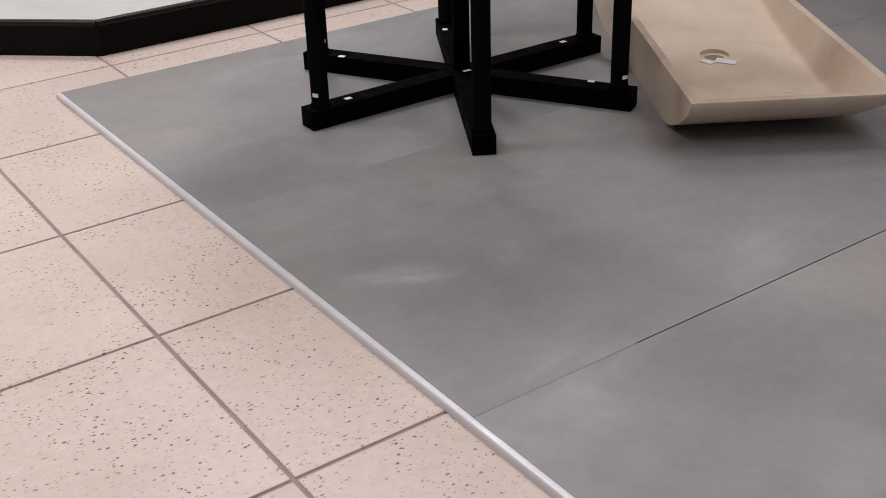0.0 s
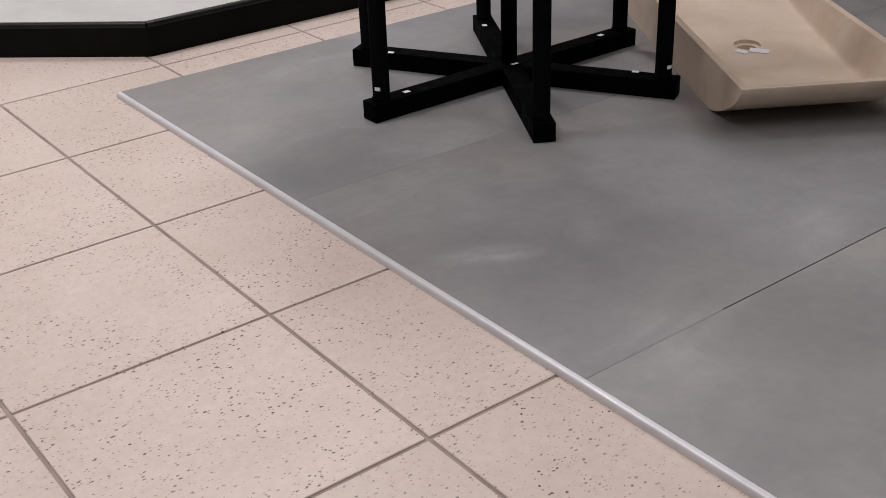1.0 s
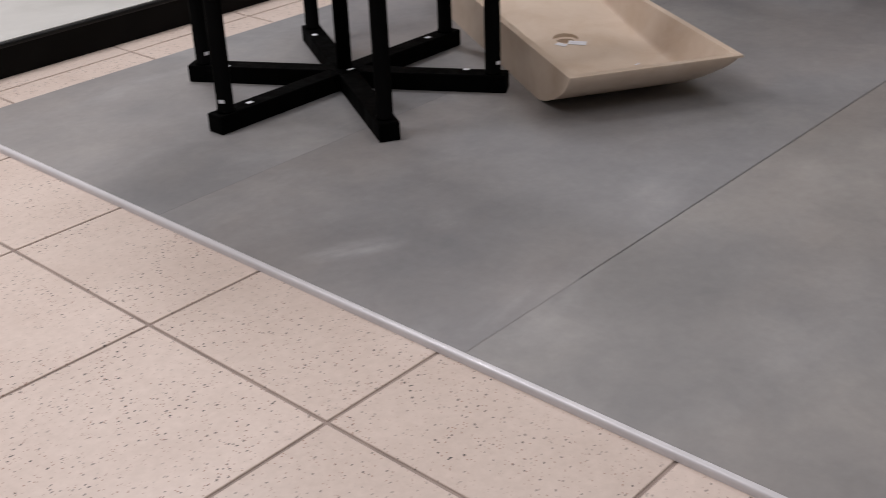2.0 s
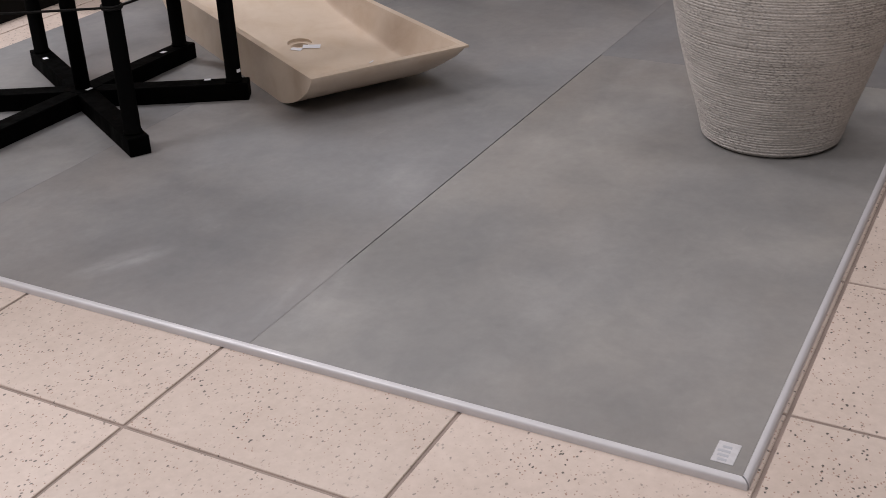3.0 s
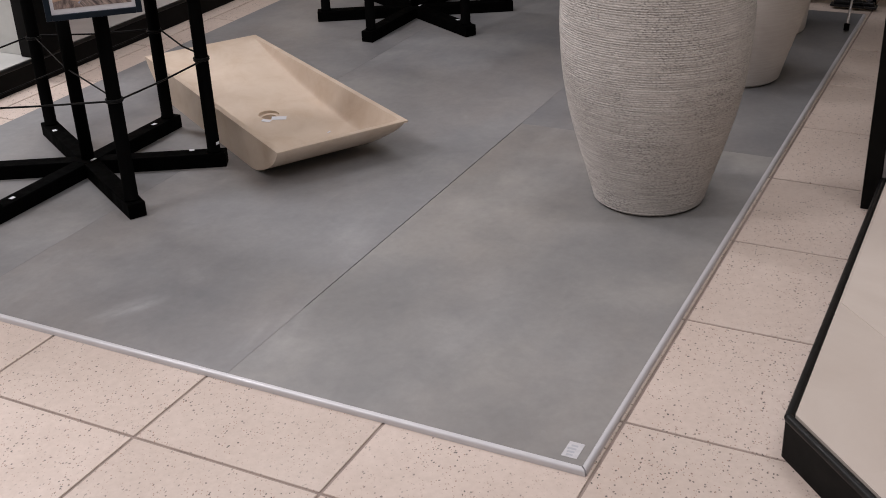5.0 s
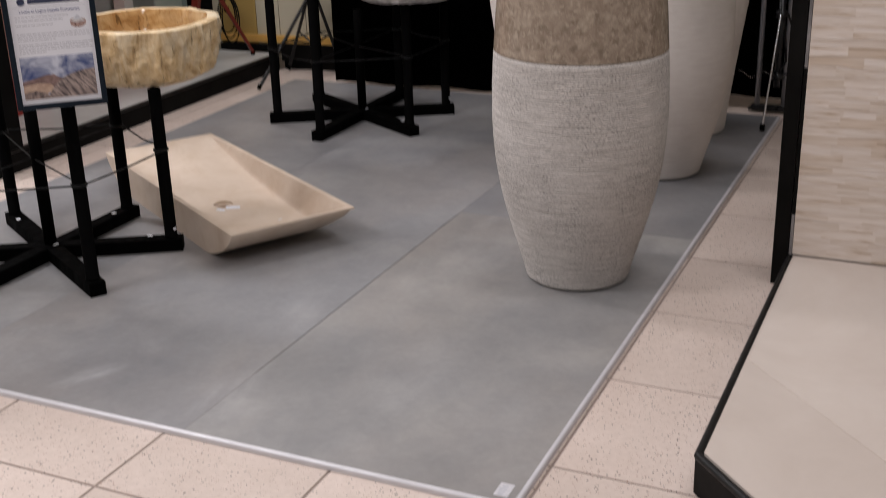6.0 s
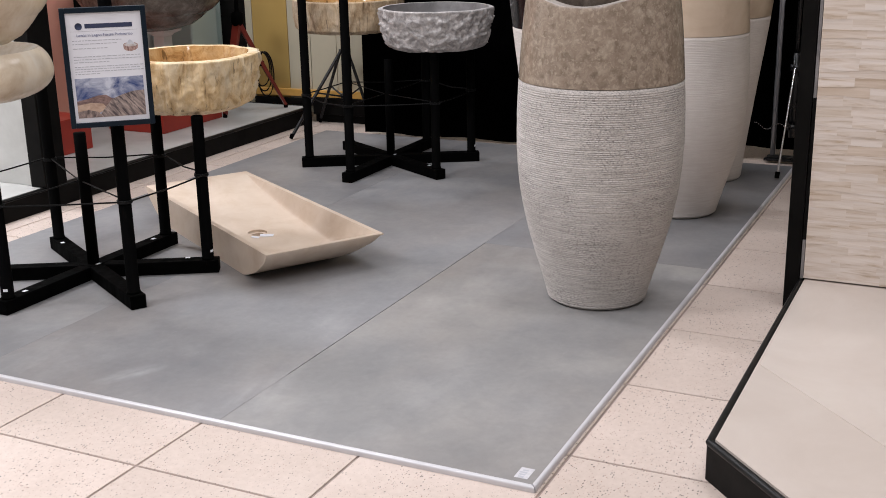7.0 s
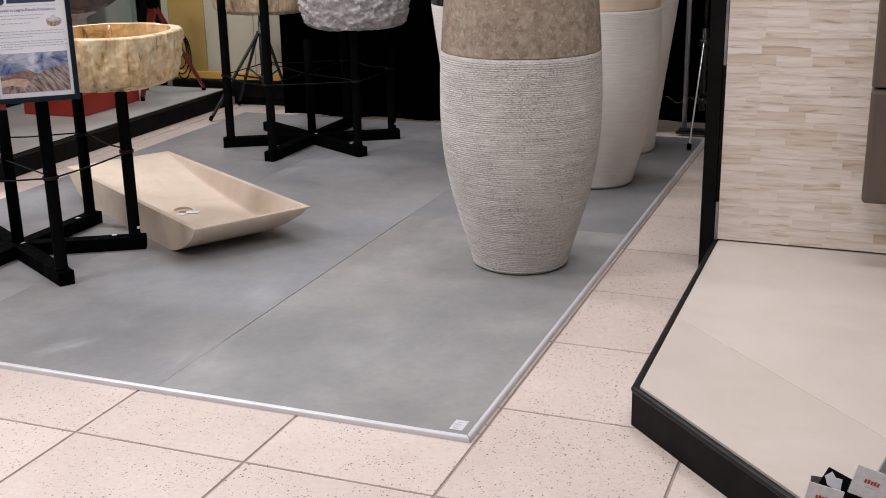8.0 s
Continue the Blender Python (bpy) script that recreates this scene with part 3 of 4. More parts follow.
def pedestal_basin(x, y, turn, top, bottom, label, groove=1.0, seam=0.63, outline=BARREL):
    """A barrel-shaped or flared free-standing basin: combed shaft below, polished bowl above with a saddle-shaped rim."""
    root = thing("pedestal_basin", pose(x, y, SLAB_Z, 0, 0, turn) @ Matrix.Scale(0.989, 4), label, "pedestal basin", "free-standing stone basins")

    def radius(z):
        return float(np.polyval(outline, z))

    profile = [(0.0, 0.0), (0.127, 0.0), (0.133, 0.004)]
    rings = random.Random(int(x * 1000))
    z = 0.01
    while z < seam - 0.01:
        pitch, deep = rings.uniform(0.0047, 0.0068), groove * rings.uniform(0.0004, 0.0013)
        for f, e in ((0.0, 0.0005), (0.55, 0.0005), (0.68, 0.0005 - deep), (0.87, 0.0005 - deep)):
            profile.append((radius(z + f * pitch) + e, z + f * pitch))
        z += pitch
    profile += [(radius(seam - 0.002), seam - 0.002), (radius(seam) - 0.004, seam), (0.0, seam)]

    def worn(a, rad, zz, i):
        if rad < 0.13:
            return rad * math.cos(a), rad * math.sin(a), zz
        c, s = math.cos(a), math.sin(a)
        n = noise.fractal(Vector((c * 9, s * 9, zz * 40 + x)), 0.8, 2.0, 4)
        rad2 = rad + 0.0008 * n
        return rad2 * c, rad2 * s, zz + 0.0002 * noise.noise(Vector((c * 5, s * 5, zz * 9)))

    part("shaft", lathe(profile, 90, worn), bottom, root, "stone shaft combed with fine horizontal grooves")

    n_out, wall = 14, 0.029
    rows = [("b", 0.0, -0.02), ("o", 0.0, -0.0025)]
    for i in range(n_out + 1):
        rows.append(("o", i / n_out, 0.0))
    rows.append(("o", 1.0, 0.0015))
    rows.append(("o", 1.0, wall - 0.0015))
    for i in range(1, 9):
        rows.append(("i", 1 - i / 8, 0.0))

    def rim(a):
        return 0.834 + 0.05 * (0.5 - 0.5 * math.cos(2 * a)) ** 0.85 * 1.0

    sides = 96
    bm = bmesh.new()
    rings = []
    for kind, s, d in rows:
        ring = []
        for k in range(sides):
            a = math.tau * k / sides
            top_z = rim(a)
            if kind == "i":
                zz = 0.685 + (top_z - 0.685) * s
                rad = (radius(zz) - wall) * (0.55 + 0.45 * min(1, s * 2.2) ** 0.5)
            else:
                zz = seam + 0.001 + (top_z - seam - 0.001) * s
                rad = radius(zz) - (d if d > 0 else -d if kind == "o" else 0.1)
                if kind == "b":
                    rad = 0.05
                if s == 1.0 and 0 < d:
                    zz += 0.002
            ring.append(bm.verts.new((rad * math.cos(a), rad * math.sin(a), zz)))
        rings.append(ring)
    for i, (r0, r1) in enumerate(zip(rings, rings[1:])):
        for k in range(sides):
            f = bm.faces.new((r0[k], r0[(k + 1) % sides], r1[(k + 1) % sides], r1[k]))
            f.smooth = True
            f.material_index = 0 if i < n_out + 2 else 1 if i < n_out + 4 else 2
    bm.faces.new(rings[-1]).material_index = 2
    bm.faces.new(list(reversed(rings[0])))
    bowl = part("bowl", bm, (top, HONED if top is EMPERADOR else top, DARK_MARBLE if top is EMPERADOR else top), root, "polished stone bowl with a dipping rim")
    bowl.data.set_sharp_from_angle(angle=math.radians(40))
    return root


pedestal_basin(1.122, 0.248, 2, EMPERADOR, COMBED_GREY, "free-standing brown marble and grey combed stone basin")
pedestal_basin(2.125, 0.278, 15, CREAM_STONE, COMBED_WHITE, "free-standing cream and white combed stone basin", 0.35, 0.648)
pedestal_basin(2.692, 0.304, 15, TAN_STONE, COMBED_WHITE, "free-standing flared tan and white combed stone basin", 0.35, 0.648, FLARED)
pedestal_basin(2.169, 0.703, 15, BLACK_STONE, COMBED_WHITE, "free-standing flared black and white combed stone basin", 0.35, 0.648, FLARED)


# ---------------------------------------------------------------- travertine sink lying on the slab
def travertine_sink():
    ux, uy = 0.528, 0.849
    root = thing("travertine_sink", pose(1.244, 1.493, SLAB_Z, 0, 0, math.degrees(math.atan2(uy, ux))), "long cream travertine sink with slanted sides lying on the slabs", "sink")
    hu, hv, top = 0.528, 0.197, 0.1075
    du, dv, deep, rim, slope_w, steep_w = -0.07, 0.025, 0.078, 0.016, 0.032, 0.028
    # local x runs along the sink, local y across; -y is the slanted side

    def soft_min(a, b, k):
        h = max(0.0, min(1.0, 0.5 + 0.5 * (b - a) / k))
        return b + (a - b) * h - k * h * (1 - h)

    def under(u, v):
        e = min(1.0, max(0.0, (abs(u) - (hu - 0.19)) / 0.19))
        end = top * (0.45 * (1 - math.sqrt(1 - e * e)) + 0.55 * e ** 1.35)
        side = top * max(0.0, (-hv + 0.105 - v) / 0.105)
        return max(end, side)

    def floor_depth(u):
        """Depth of the trough's floor, which ramps down from the far end to a short wall at the near one."""
        t = max(0.0, min(1.0, (hu - rim - u) / 0.82))
        near = max(0.0, deep * (u + hu - rim) / 0.125)
        return max(0.0, soft_min(deep * (1 - (1 - t) ** 1.6), near, 0.012))

    def over(u, v):
        low, high = deep * (v + hv - rim) / slope_w, deep * (hv - rim - v) / steep_w
        if min(low, high) <= 0:
            return top
        return top - max(0.0, soft_min(soft_min(floor_depth(u), low, 0.014), high, 0.01))

    def spread(a, b, n):
        return [a + (b - a) * k / n for k in range(n)]

    us = sorted({-hu, hu} | {round(-hu + rim + (2 * hu - 2 * rim) * i / 64, 4) for i in range(65)} | {round(-hu + rim + 0.0075 * i, 4) for i in range(14)})
    bm = bmesh.new()
    up, lo = [], []
    for u in us:
        d = floor_depth(u) / deep
        a, b = -hv + rim + slope_w * d, hv - rim - steep_w * d
        vs = [-hv] + spread(-hv + rim, a - 0.012 * d, 5) + spread(a - 0.012 * d, a + 0.012 * d, 6) + spread(a + 0.012 * d, b - 0.008 * d, 9) + spread(b - 0.008 * d, hv - rim, 6) + [hv - rim, hv]
        ws = spread(-hv, -hv + 0.105, 9) + spread(-hv + 0.105, hv, len(vs) - 10) + [hv]
        up.append([bm.verts.new((u, v, over(u, v))) for v in vs])
        lo.append([bm.verts.new((u, v, min(under(u, v), over(u, v) - 0.005))) for v in ws])
    nu, nv = len(us) - 1, len(up[0]) - 1
    for i in range(nu):
        for j in range(nv):
            bm.faces.new((up[i][j], up[i + 1][j], up[i + 1][j + 1], up[i][j + 1])).smooth = True
            bm.faces.new((lo[i][j], lo[i][j + 1], lo[i + 1][j + 1], lo[i + 1][j])).smooth = True
    for i in range(nu):
        bm.faces.new((up[i][0], lo[i][0], lo[i + 1][0], up[i + 1][0])).smooth = True
        bm.faces.new((up[i][nv], up[i + 1][nv], lo[i + 1][nv], lo[i][nv])).smooth = True
    for j in range(nv):
        bm.faces.new((up[0][j], up[0][j + 1], lo[0][j + 1], lo[0][j])).smooth = True
        bm.faces.new((up[nu][j], lo[nu][j], lo[nu][j + 1], up[nu][j + 1])).smooth = True
    bmesh.ops.recalc_face_normals(bm, faces=bm.faces[:])
    body = part("basin", bm, TRAVERTINE, root)
    # the drain hole, cut with a stepped plug: a shallow seat round a narrower bore
    z = over(du, dv)
    plug = part("plug", lathe([(0.0, 0.003), (0.022, 0.003), (0.022, z - 0.008), (0.031, z - 0.006), (0.031, z + 0.03), (0.0, z + 0.03)], 40), TRAVERTINE, root)
    plug.location = (du, dv, 0.0)
    cut = body.modifiers.new("drain_hole", "BOOLEAN")
    cut.operation, cut.object, cut.solver = "DIFFERENCE", plug, "EXACT"
    bpy.context.view_layer.update()
    shaped = bpy.data.meshes.new_from_object(body.evaluated_get(bpy.context.evaluated_depsgraph_get()))
    body.modifiers.clear()
    body.data = shaped
    bpy.data.objects.remove(plug)
    body.data.set_sharp_from_angle(angle=math.radians(40))

    def scrap(u, v, half, tall, turn):
        bm = bmesh.new()
        bmesh.ops.create_grid(bm, x_segments=6, y_segments=3, size=1.0)
        bmesh.ops.scale(bm, verts=bm.verts[:], vec=(half, tall, 1))
        bmesh.ops.transform(bm, verts=bm.verts[:], matrix=pose(u, v, 0, 0, 0, turn))
        for p in bm.verts:
            p.co.z = over(p.co.x, p.co.y) + 0.0016
        solid = bmesh.ops.extrude_face_region(bm, geom=bm.faces[:])
        bmesh.ops.translate(bm, verts=[g for g in solid["geom"] if isinstance(g, bmesh.types.BMVert)], vec=(0, 0, -0.0004))
        bmesh.ops.recalc_face_normals(bm, faces=bm.faces[:])
        return bm

    bm = scrap(du - 0.042, dv - 0.014, 0.022, 0.012, 61)
    part("sticker", bm, PAPER, root, "white paper sticker")
    bm = scrap(du - 0.04, dv + 0.026, 0.014, 0.008, 40)
    part("sticker", bm, PAPER, root, "torn white paper scrap")
    bm = scrap(du - 0.22, dv - 0.09, 0.008, 0.0022, 120)
    part("sticker", bm, PAPER, root, "small paper scrap")
    return root


travertine_sink()


# ---------------------------------------------------------------- framed notice
def notice():
    bx, by = STAND_A[0] + hexa(0.378 * SMALLER, 4)[0], STAND_A[1] + hexa(0.378 * SMALLER, 4)[1]
    face = math.degrees(math.atan2(0.5, 0.866)) - 90
    ex, ey = -0.74, -0.67
    root = thing("framed_notice", pose(bx + ex * 0.036 - 0.007, by + ey * 0.036 + 0.013, SLAB_Z + 0.705 * SMALLER, 0, 0, 132 - 180) @ Matrix.Scale(0.965, 4), "portrait notice in a dark teal frame hung on a post", "sign")
    w, h, t = 0.112, 0.162, 0.014
    for nm, b in (("frame_side", box(-w, -w + t, -0.009, 0.009, -h, h, 0.002)), ("frame_side", box(w - t, w, -0.009, 0.009, -h, h, 0.002)),
                  ("frame_rail", box(-w + t, w - t, -0.009, 0.009, -h, -h + t, 0.001)), ("frame_rail", box(-w + t, w - t, -0.009, 0.009, h - t, h, 0.001))):
        part(nm, b, FRAME_BLUE, root)
    sheet = part("sheet", box(-w + t, w - t, -0.003, 0.006, -h + t, h - t), PAPER, root, "white printed sheet")
    y = -0.0034
    printed_picture(sheet, y)

    def bar(x0, x1, z0, z1, material, name="printed_line"):
        part(name, box(x0, x1, y, y + 0.0006, z0, z1), material, sheet)

    # maker's mark as a plain dot and bar
    bm = lathe([(0.0, 0.0), (0.0095, 0.0), (0.0095, 0.0006)], 20)
    bmesh.ops.rotate(bm, verts=bm.verts[:], matrix=Matrix.Rotation(math.radians(90), 3, "X"))
    bmesh.ops.translate(bm, verts=bm.verts[:], vec=(-0.066, y, 0.112))
    part("printed_mark", bm, INK, sheet)
    bar(-0.05, 0.074, 0.1065, 0.1185, INK, "printed_mark")
    bar(-0.088, 0.088, 0.0985, 0.0992, GREY_INK)
    rng = random.Random(4)
    for z, x1 in ((0.073, 0.038), (0.064, 0.03), (0.052, 0.0), (0.03, 0.082), (0.0225, 0.086), (0.015, 0.0), (0.003, 0.086), (-0.0035, 0.082), (-0.010, 0.086), (-0.0165, -0.03)):
        bm = bmesh.new()
        x = -0.086
        while x < x1:
            w1 = rng.uniform(0.004, 0.014)
            bmesh.ops.create_cube(bm, size=1.0, matrix=Matrix.Translation((x + w1 / 2, y + 0.0003, z + 0.001)) @ Matrix.Diagonal((w1, 0.0006, 0.0019, 1)))
            x += w1 + 0.0022
        part("printed_line", bm, GREY_INK, sheet)
    text = bpy.data.curves.new("heading", "FONT")
    text.body = "Lavabi in Legno Fossile Preistorico"
    text.size, text.align_x, text.align_y, text.extrude = 0.0105, "CENTER", "CENTER", 0.0002
    text.materials.append(HEAD_INK)
    ob = new("heading", text)
    ob.parent = sheet
    ob.matrix_local = pose(0, y - 0.0002, 0.088, 90, 0, 0)
    # small printed basin
    oval = [(math.cos(math.tau * k / 18), math.sin(math.tau * k / 18)) for k in range(18)]
    side = [(0.065 + 0.0195 * c, 0.058 + 0.0065 * q) for c, q in oval[:10]] + [(0.0465, 0.047), (0.053, 0.0425), (0.066, 0.0405), (0.078, 0.044), (0.084, 0.049)]
    part("printed_basin", prism_xz(side, y, y + 0.0006), printed_stone("printed_bark", (0.16, 0.07, 0.06), (0.5, 0.36, 0.32), 130, (2, 1, 0.5)), sheet)
    part("printed_basin", prism_xz([(0.065 + 0.017 * c, 0.058 + 0.005 * q) for c, q in oval], y - 0.0003, y), printed_stone("printed_hollow", (0.42, 0.36, 0.34), (0.66, 0.64, 0.64), 90, (1, 1, 1)), sheet)
    part("printed_basin", prism_xz([(0.054, 0.06), (0.06, 0.069), (0.065, 0.0725), (0.07, 0.068), (0.077, 0.06)], y - 0.0006, y - 0.0003), printed_stone("printed_glare", (0.5, 0.52, 0.58), (0.68, 0.7, 0.74), 60, (1, 1, 1)), sheet)
    return root


def prism_xz(points, y0, y1):
    bm = bmesh.new()
    front = [bm.verts.new((x, y0, z)) for x, z in points]
    back = [bm.verts.new((x, y1, z)) for x, z in points]
    bm.faces.new(front)
    bm.faces.new(list(reversed(back)))
    for i in range(len(points)):
        j = (i + 1) % len(points)
        bm.faces.new((front[i], back[i], back[j], front[j]))
    bmesh.ops.recalc_face_normals(bm, faces=bm.faces[:])
    return bm


def prism_yz(points, x0, x1):
    bm = bmesh.new()
    front = [bm.verts.new((x0, y, z)) for y, z in points]
    back = [bm.verts.new((x1, y, z)) for y, z in points]
    bm.faces.new(front)
    bm.faces.new(list(reversed(back)))
    for i in range(len(points)):
        j = (i + 1) % len(points)
        bm.faces.new((front[i], back[i], back[j], front[j]))
    bmesh.ops.recalc_face_normals(bm, faces=bm.faces[:])
    return bm


def printed_stone(name, dark, light, scale, stretch, turn=0.0):
    """Ink colours of a printed photograph, streaked along one direction."""
    m, nt, bs = mat(name)
    tc = nt.nodes.new("ShaderNodeTexCoord")
    mp = nt.nodes.new("ShaderNodeMapping")
    mp.inputs["Rotation"].default_value = (0, math.radians(turn), 0)
    nt.links.new(tc.outputs["Object"], mp.inputs["Vector"])
    squeeze = nt.nodes.new("ShaderNodeMapping")
    squeeze.inputs["Scale"].default_value = stretch
    nt.links.new(mp.outputs[0], squeeze.inputs["Vector"])
    c = ramp(nt, noise_tex(nt, squeeze.outputs[0], scale, 5, 0.6, 0.6), ((0.36, dark), (0.64, light)))
    nt.links.new(c, bs.inputs["Base Color"])
    bs.inputs["Roughness"].default_value = 0.3
    return m


def printed_picture(sheet, y):
    """A photograph of a bare volcanic ridge under a cloudy sky, in flat printed areas."""
    sky = printed_stone("printed_sky", (0.03, 0.06, 0.2), (0.6, 0.63, 0.72), 17, (0.9, 1, 1.3), 12)
    cone = printed_stone("printed_far_hill", (0.13, 0.08, 0.075), (0.3, 0.2, 0.18), 60, (1, 1, 2))
    sand = printed_stone("printed_sand", (0.4, 0.27, 0.2), (0.58, 0.43, 0.33), 40, (1, 1, 2))
    ridge = printed_stone("printed_ridge", (0.07, 0.055, 0.06), (0.46, 0.37, 0.33), 55, (2.6, 1, 0.5), 38)
    near = printed_stone("printed_foreground", (0.08, 0.06, 0.06), (0.36, 0.28, 0.25), 60, (2.2, 1, 0.6), -20)
    part("picture", box(-0.09, 0.09, y - 0.0003, y + 0.0006, -0.135, -0.027), sky, sheet, "printed picture of a bare ridge under a cloudy sky")
    areas = ((cone, [(-0.09, -0.089), (-0.062, -0.083), (-0.034, -0.075), (-0.012, -0.074), (0.0, -0.083), (0.03, -0.09), (0.03, -0.11), (-0.09, -0.11)]),
             (sand, [(-0.09, -0.1), (-0.055, -0.094), (-0.022, -0.098), (-0.012, -0.112), (-0.04, -0.126), (-0.09, -0.126)]),
             (ridge, [(-0.036, -0.1348), (-0.02, -0.112), (0.002, -0.087), (0.03, -0.076), (0.058, -0.068), (0.0898, -0.066), (0.0898, -0.1348)]),
             (near, [(-0.0898, -0.1348), (-0.0898, -0.118), (-0.062, -0.113), (-0.036, -0.12), (-0.026, -0.1348)]))
    for k, (material, pts) in enumerate(areas):
        part("printed_area", prism_xz(pts, y - 0.0006 - 0.0003 * k, y - 0.0003), material, sheet)


notice()


# ---------------------------------------------------------------- tiled display wall on the beige platform
WALL_X = 1.26
display_wall = thing("display_wall", pose(0, 0, PLAT_Z), "display wall clad in cream wavy split-face tiles", "display wall")
part("core", box(WALL_X + 0.012, WALL_X + 0.1, -2.2, -0.296, 0.0, 2.3), WHITE_PAINT, display_wall)
part("edge_post", box(WALL_X, WALL_X + 0.145, -0.286, -0.247, -PLAT_Z + 0.0005, 2.3, 0.001), BAND, display_wall, "black lacquered edge post")
for z0, z1, m, lab in ((0.001, 0.112, SMOOTH_GREY, "thin dull grey corner trim"), (0.113, 0.498, BAND, "thin black corner strip"), (0.499, 2.3, SMOOTH_GREY, "thin dull grey corner trim")):
    part("corner_trim", box(WALL_X - 0.003, WALL_X + 0.03, -0.2965, -0.2885, z0, z1, 0.001), m, display_wall, lab)


ROW = 0.025


def row_line(row, y):
    """Height of the wavy line between two rows of strips."""
    if row == 0:
        return 0.004
    return 0.004 + row * ROW + 0.007 * noise.noise(Vector((y * 7.0, row * 3.7, 1.3))) + 0.003 * noise.noise(Vector((y * 21.0, row * 5.1, 4.2)))


def wave_strip(row, y0, y1, rng):
    """One split-face strip between two wavy lines; its lower edge stands proud of the strip below."""
    bm = bmesh.new()
    nx, nz = 6, 3
    lean, base = rng.uniform(0.0002, 0.0009), rng.uniform(0.0012, 0.002)
    grid = []
    for i in range(nx + 1):
        y = y0 + (y1 - y0) * i / nx
        lo, hi = row_line(row, y), row_line(row + 1, y)
        col = []
        for j in range(nz + 1):
            t = j / nz
            d = base + lean * (1 - t) ** 1.6 + 0.0007 * noise.noise(Vector((y * 14, t * 1.5, row * 2.2)))
            col.append(bm.verts.new((-d, y, lo + (hi - lo - 0.0001) * t)))
        grid.append(col)
    for i in range(nx):
        for j in range(nz):
            bm.faces.new((grid[i][j], grid[i + 1][j], grid[i + 1][j + 1], grid[i][j + 1])).smooth = True
    edge = [col[0] for col in grid] + grid[-1][1:] + [col[-1] for col in reversed(grid[:-1])] + list(reversed(grid[0][1:-1]))
    back = [bm.verts.new((0.012, v.co.y, v.co.z)) for v in edge]
    for i in range(len(edge)):
        j = (i + 1) % len(edge)
        bm.faces.new((edge[i], back[i], back[j], edge[j]))
    bmesh.ops.recalc_face_normals(bm, faces=bm.faces[:])
    ob = part("tile_strip", bm, WAVE, display_wall)
    ob.data.set_sharp_from_angle(angle=math.radians(35))
    ob.location = (WALL_X, 0, 0)


rng = random.Random(11)
for row in range(36):
    y = -0.2975
    step = rng.uniform(0.05, 0.13)
    while y > -0.95:
        wave_strip(row, y, y - step, rng)
        y -= step
        step = rng.uniform(0.075, 0.15)

cabinet = thing("wall_cabinet", pose(1.13, -0.676, 0.262), "brown wood wall cabinet with rounded bottom corner", "cabinet")
part("drawer_front", box(-0.01, 0.14, -0.5, 0.0, 0.0, 0.299, 0.012, 3), BROWN_CABINET, cabinet)
part("drawer_front", box(-0.01, 0.14, -0.5, 0.0, 0.303, 0.62, 0.006, 2), BROWN_CABINET, cabinet)

# ---------------------------------------------------------------- back of the display
curtain = bmesh.new()
cols = []
for i in range(181):
    y = 2.05 - 2.38 * i / 180
    x = 2.997 + 0.05 * (2.05 - y) + 0.003 * math.sin(i * 0.55) + 0.002 * math.sin(i * 1.31)
    cols.append([curtain.verts.new((x + dx, y, z)) for dx in (0.0,) for z in ((0.014 if y > 0.5 else 0.06) + 0.004 * math.sin(i * 0.2), 0.9, 2.2)])
for a, b in zip(cols, cols[1:]):
    for j in range(2):
        curtain.faces.new((a[j], a[j + 1], b[j + 1], b[j])).smooth = True
curtain = part("black_curtain", curtain, CURTAIN)
mod = curtain.modifiers.new("cloth", "SOLIDIFY")
mod.thickness = 0.004
tagged(curtain, "black cloth curtain hanging behind the basins", "curtain")

# slabs of the grey display floor

def quarter_round(length):
    bm = bmesh.new()
    sect = [(0.0, 0.0), (0.0, 0.006)] + [(0.006 - 0.006 * math.cos(a), 0.006 + 0.006 * math.sin(a)) for a in (0.3, 0.6, 0.9, 1.2, 1.57)] + [(0.0105, 0.012), (0.0105, 0.0)]
    a = [bm.verts.new((x, x + 0.002, z)) for x, z in sect]
    b = [bm.verts.new((x, length, z)) for x, z in sect]
    bm.faces.new(a)
    bm.faces.new(list(reversed(b)))
    for i in range(len(sect)):
        j = (i + 1) % len(sect)
        bm.faces.new((a[i], b[i], b[j], a[j])).smooth = 1 <= i <= 6
    bmesh.ops.recalc_face_normals(bm, faces=bm.faces[:])
    return bm


display_floor = thing("display_floor", pose(0, 0, 0), "low display floor of grey concrete-look slabs with metal edging", "display floor", kind="structure")
part("edge_strip", quarter_round(SLAB_Y), ALU, display_floor, "satin aluminium edging strip").data.set_sharp_from_angle(angle=math.radians(32))
bm = quarter_round(SLAB_X)
bmesh.ops.transform(bm, verts=bm.verts[:], matrix=Matrix(((0, 1, 0, 0), (1, 0, 0, 0), (0, 0, 1, 0), (0, 0, 0, 1))) @ Matrix.Translation((0.0006, 0.0, 0)))
bmesh.ops.recalc_face_normals(bm, faces=bm.faces[:])
part("edge_strip", bm, ALU, display_floor, "satin aluminium edging strip").data.set_sharp_from_angle(angle=math.radians(32))
part("bedding", box(0.02, SLAB_X - 0.01, 0.02, SLAB_Y - 0.01, -0.001, 0.006), SEAM, display_floor)
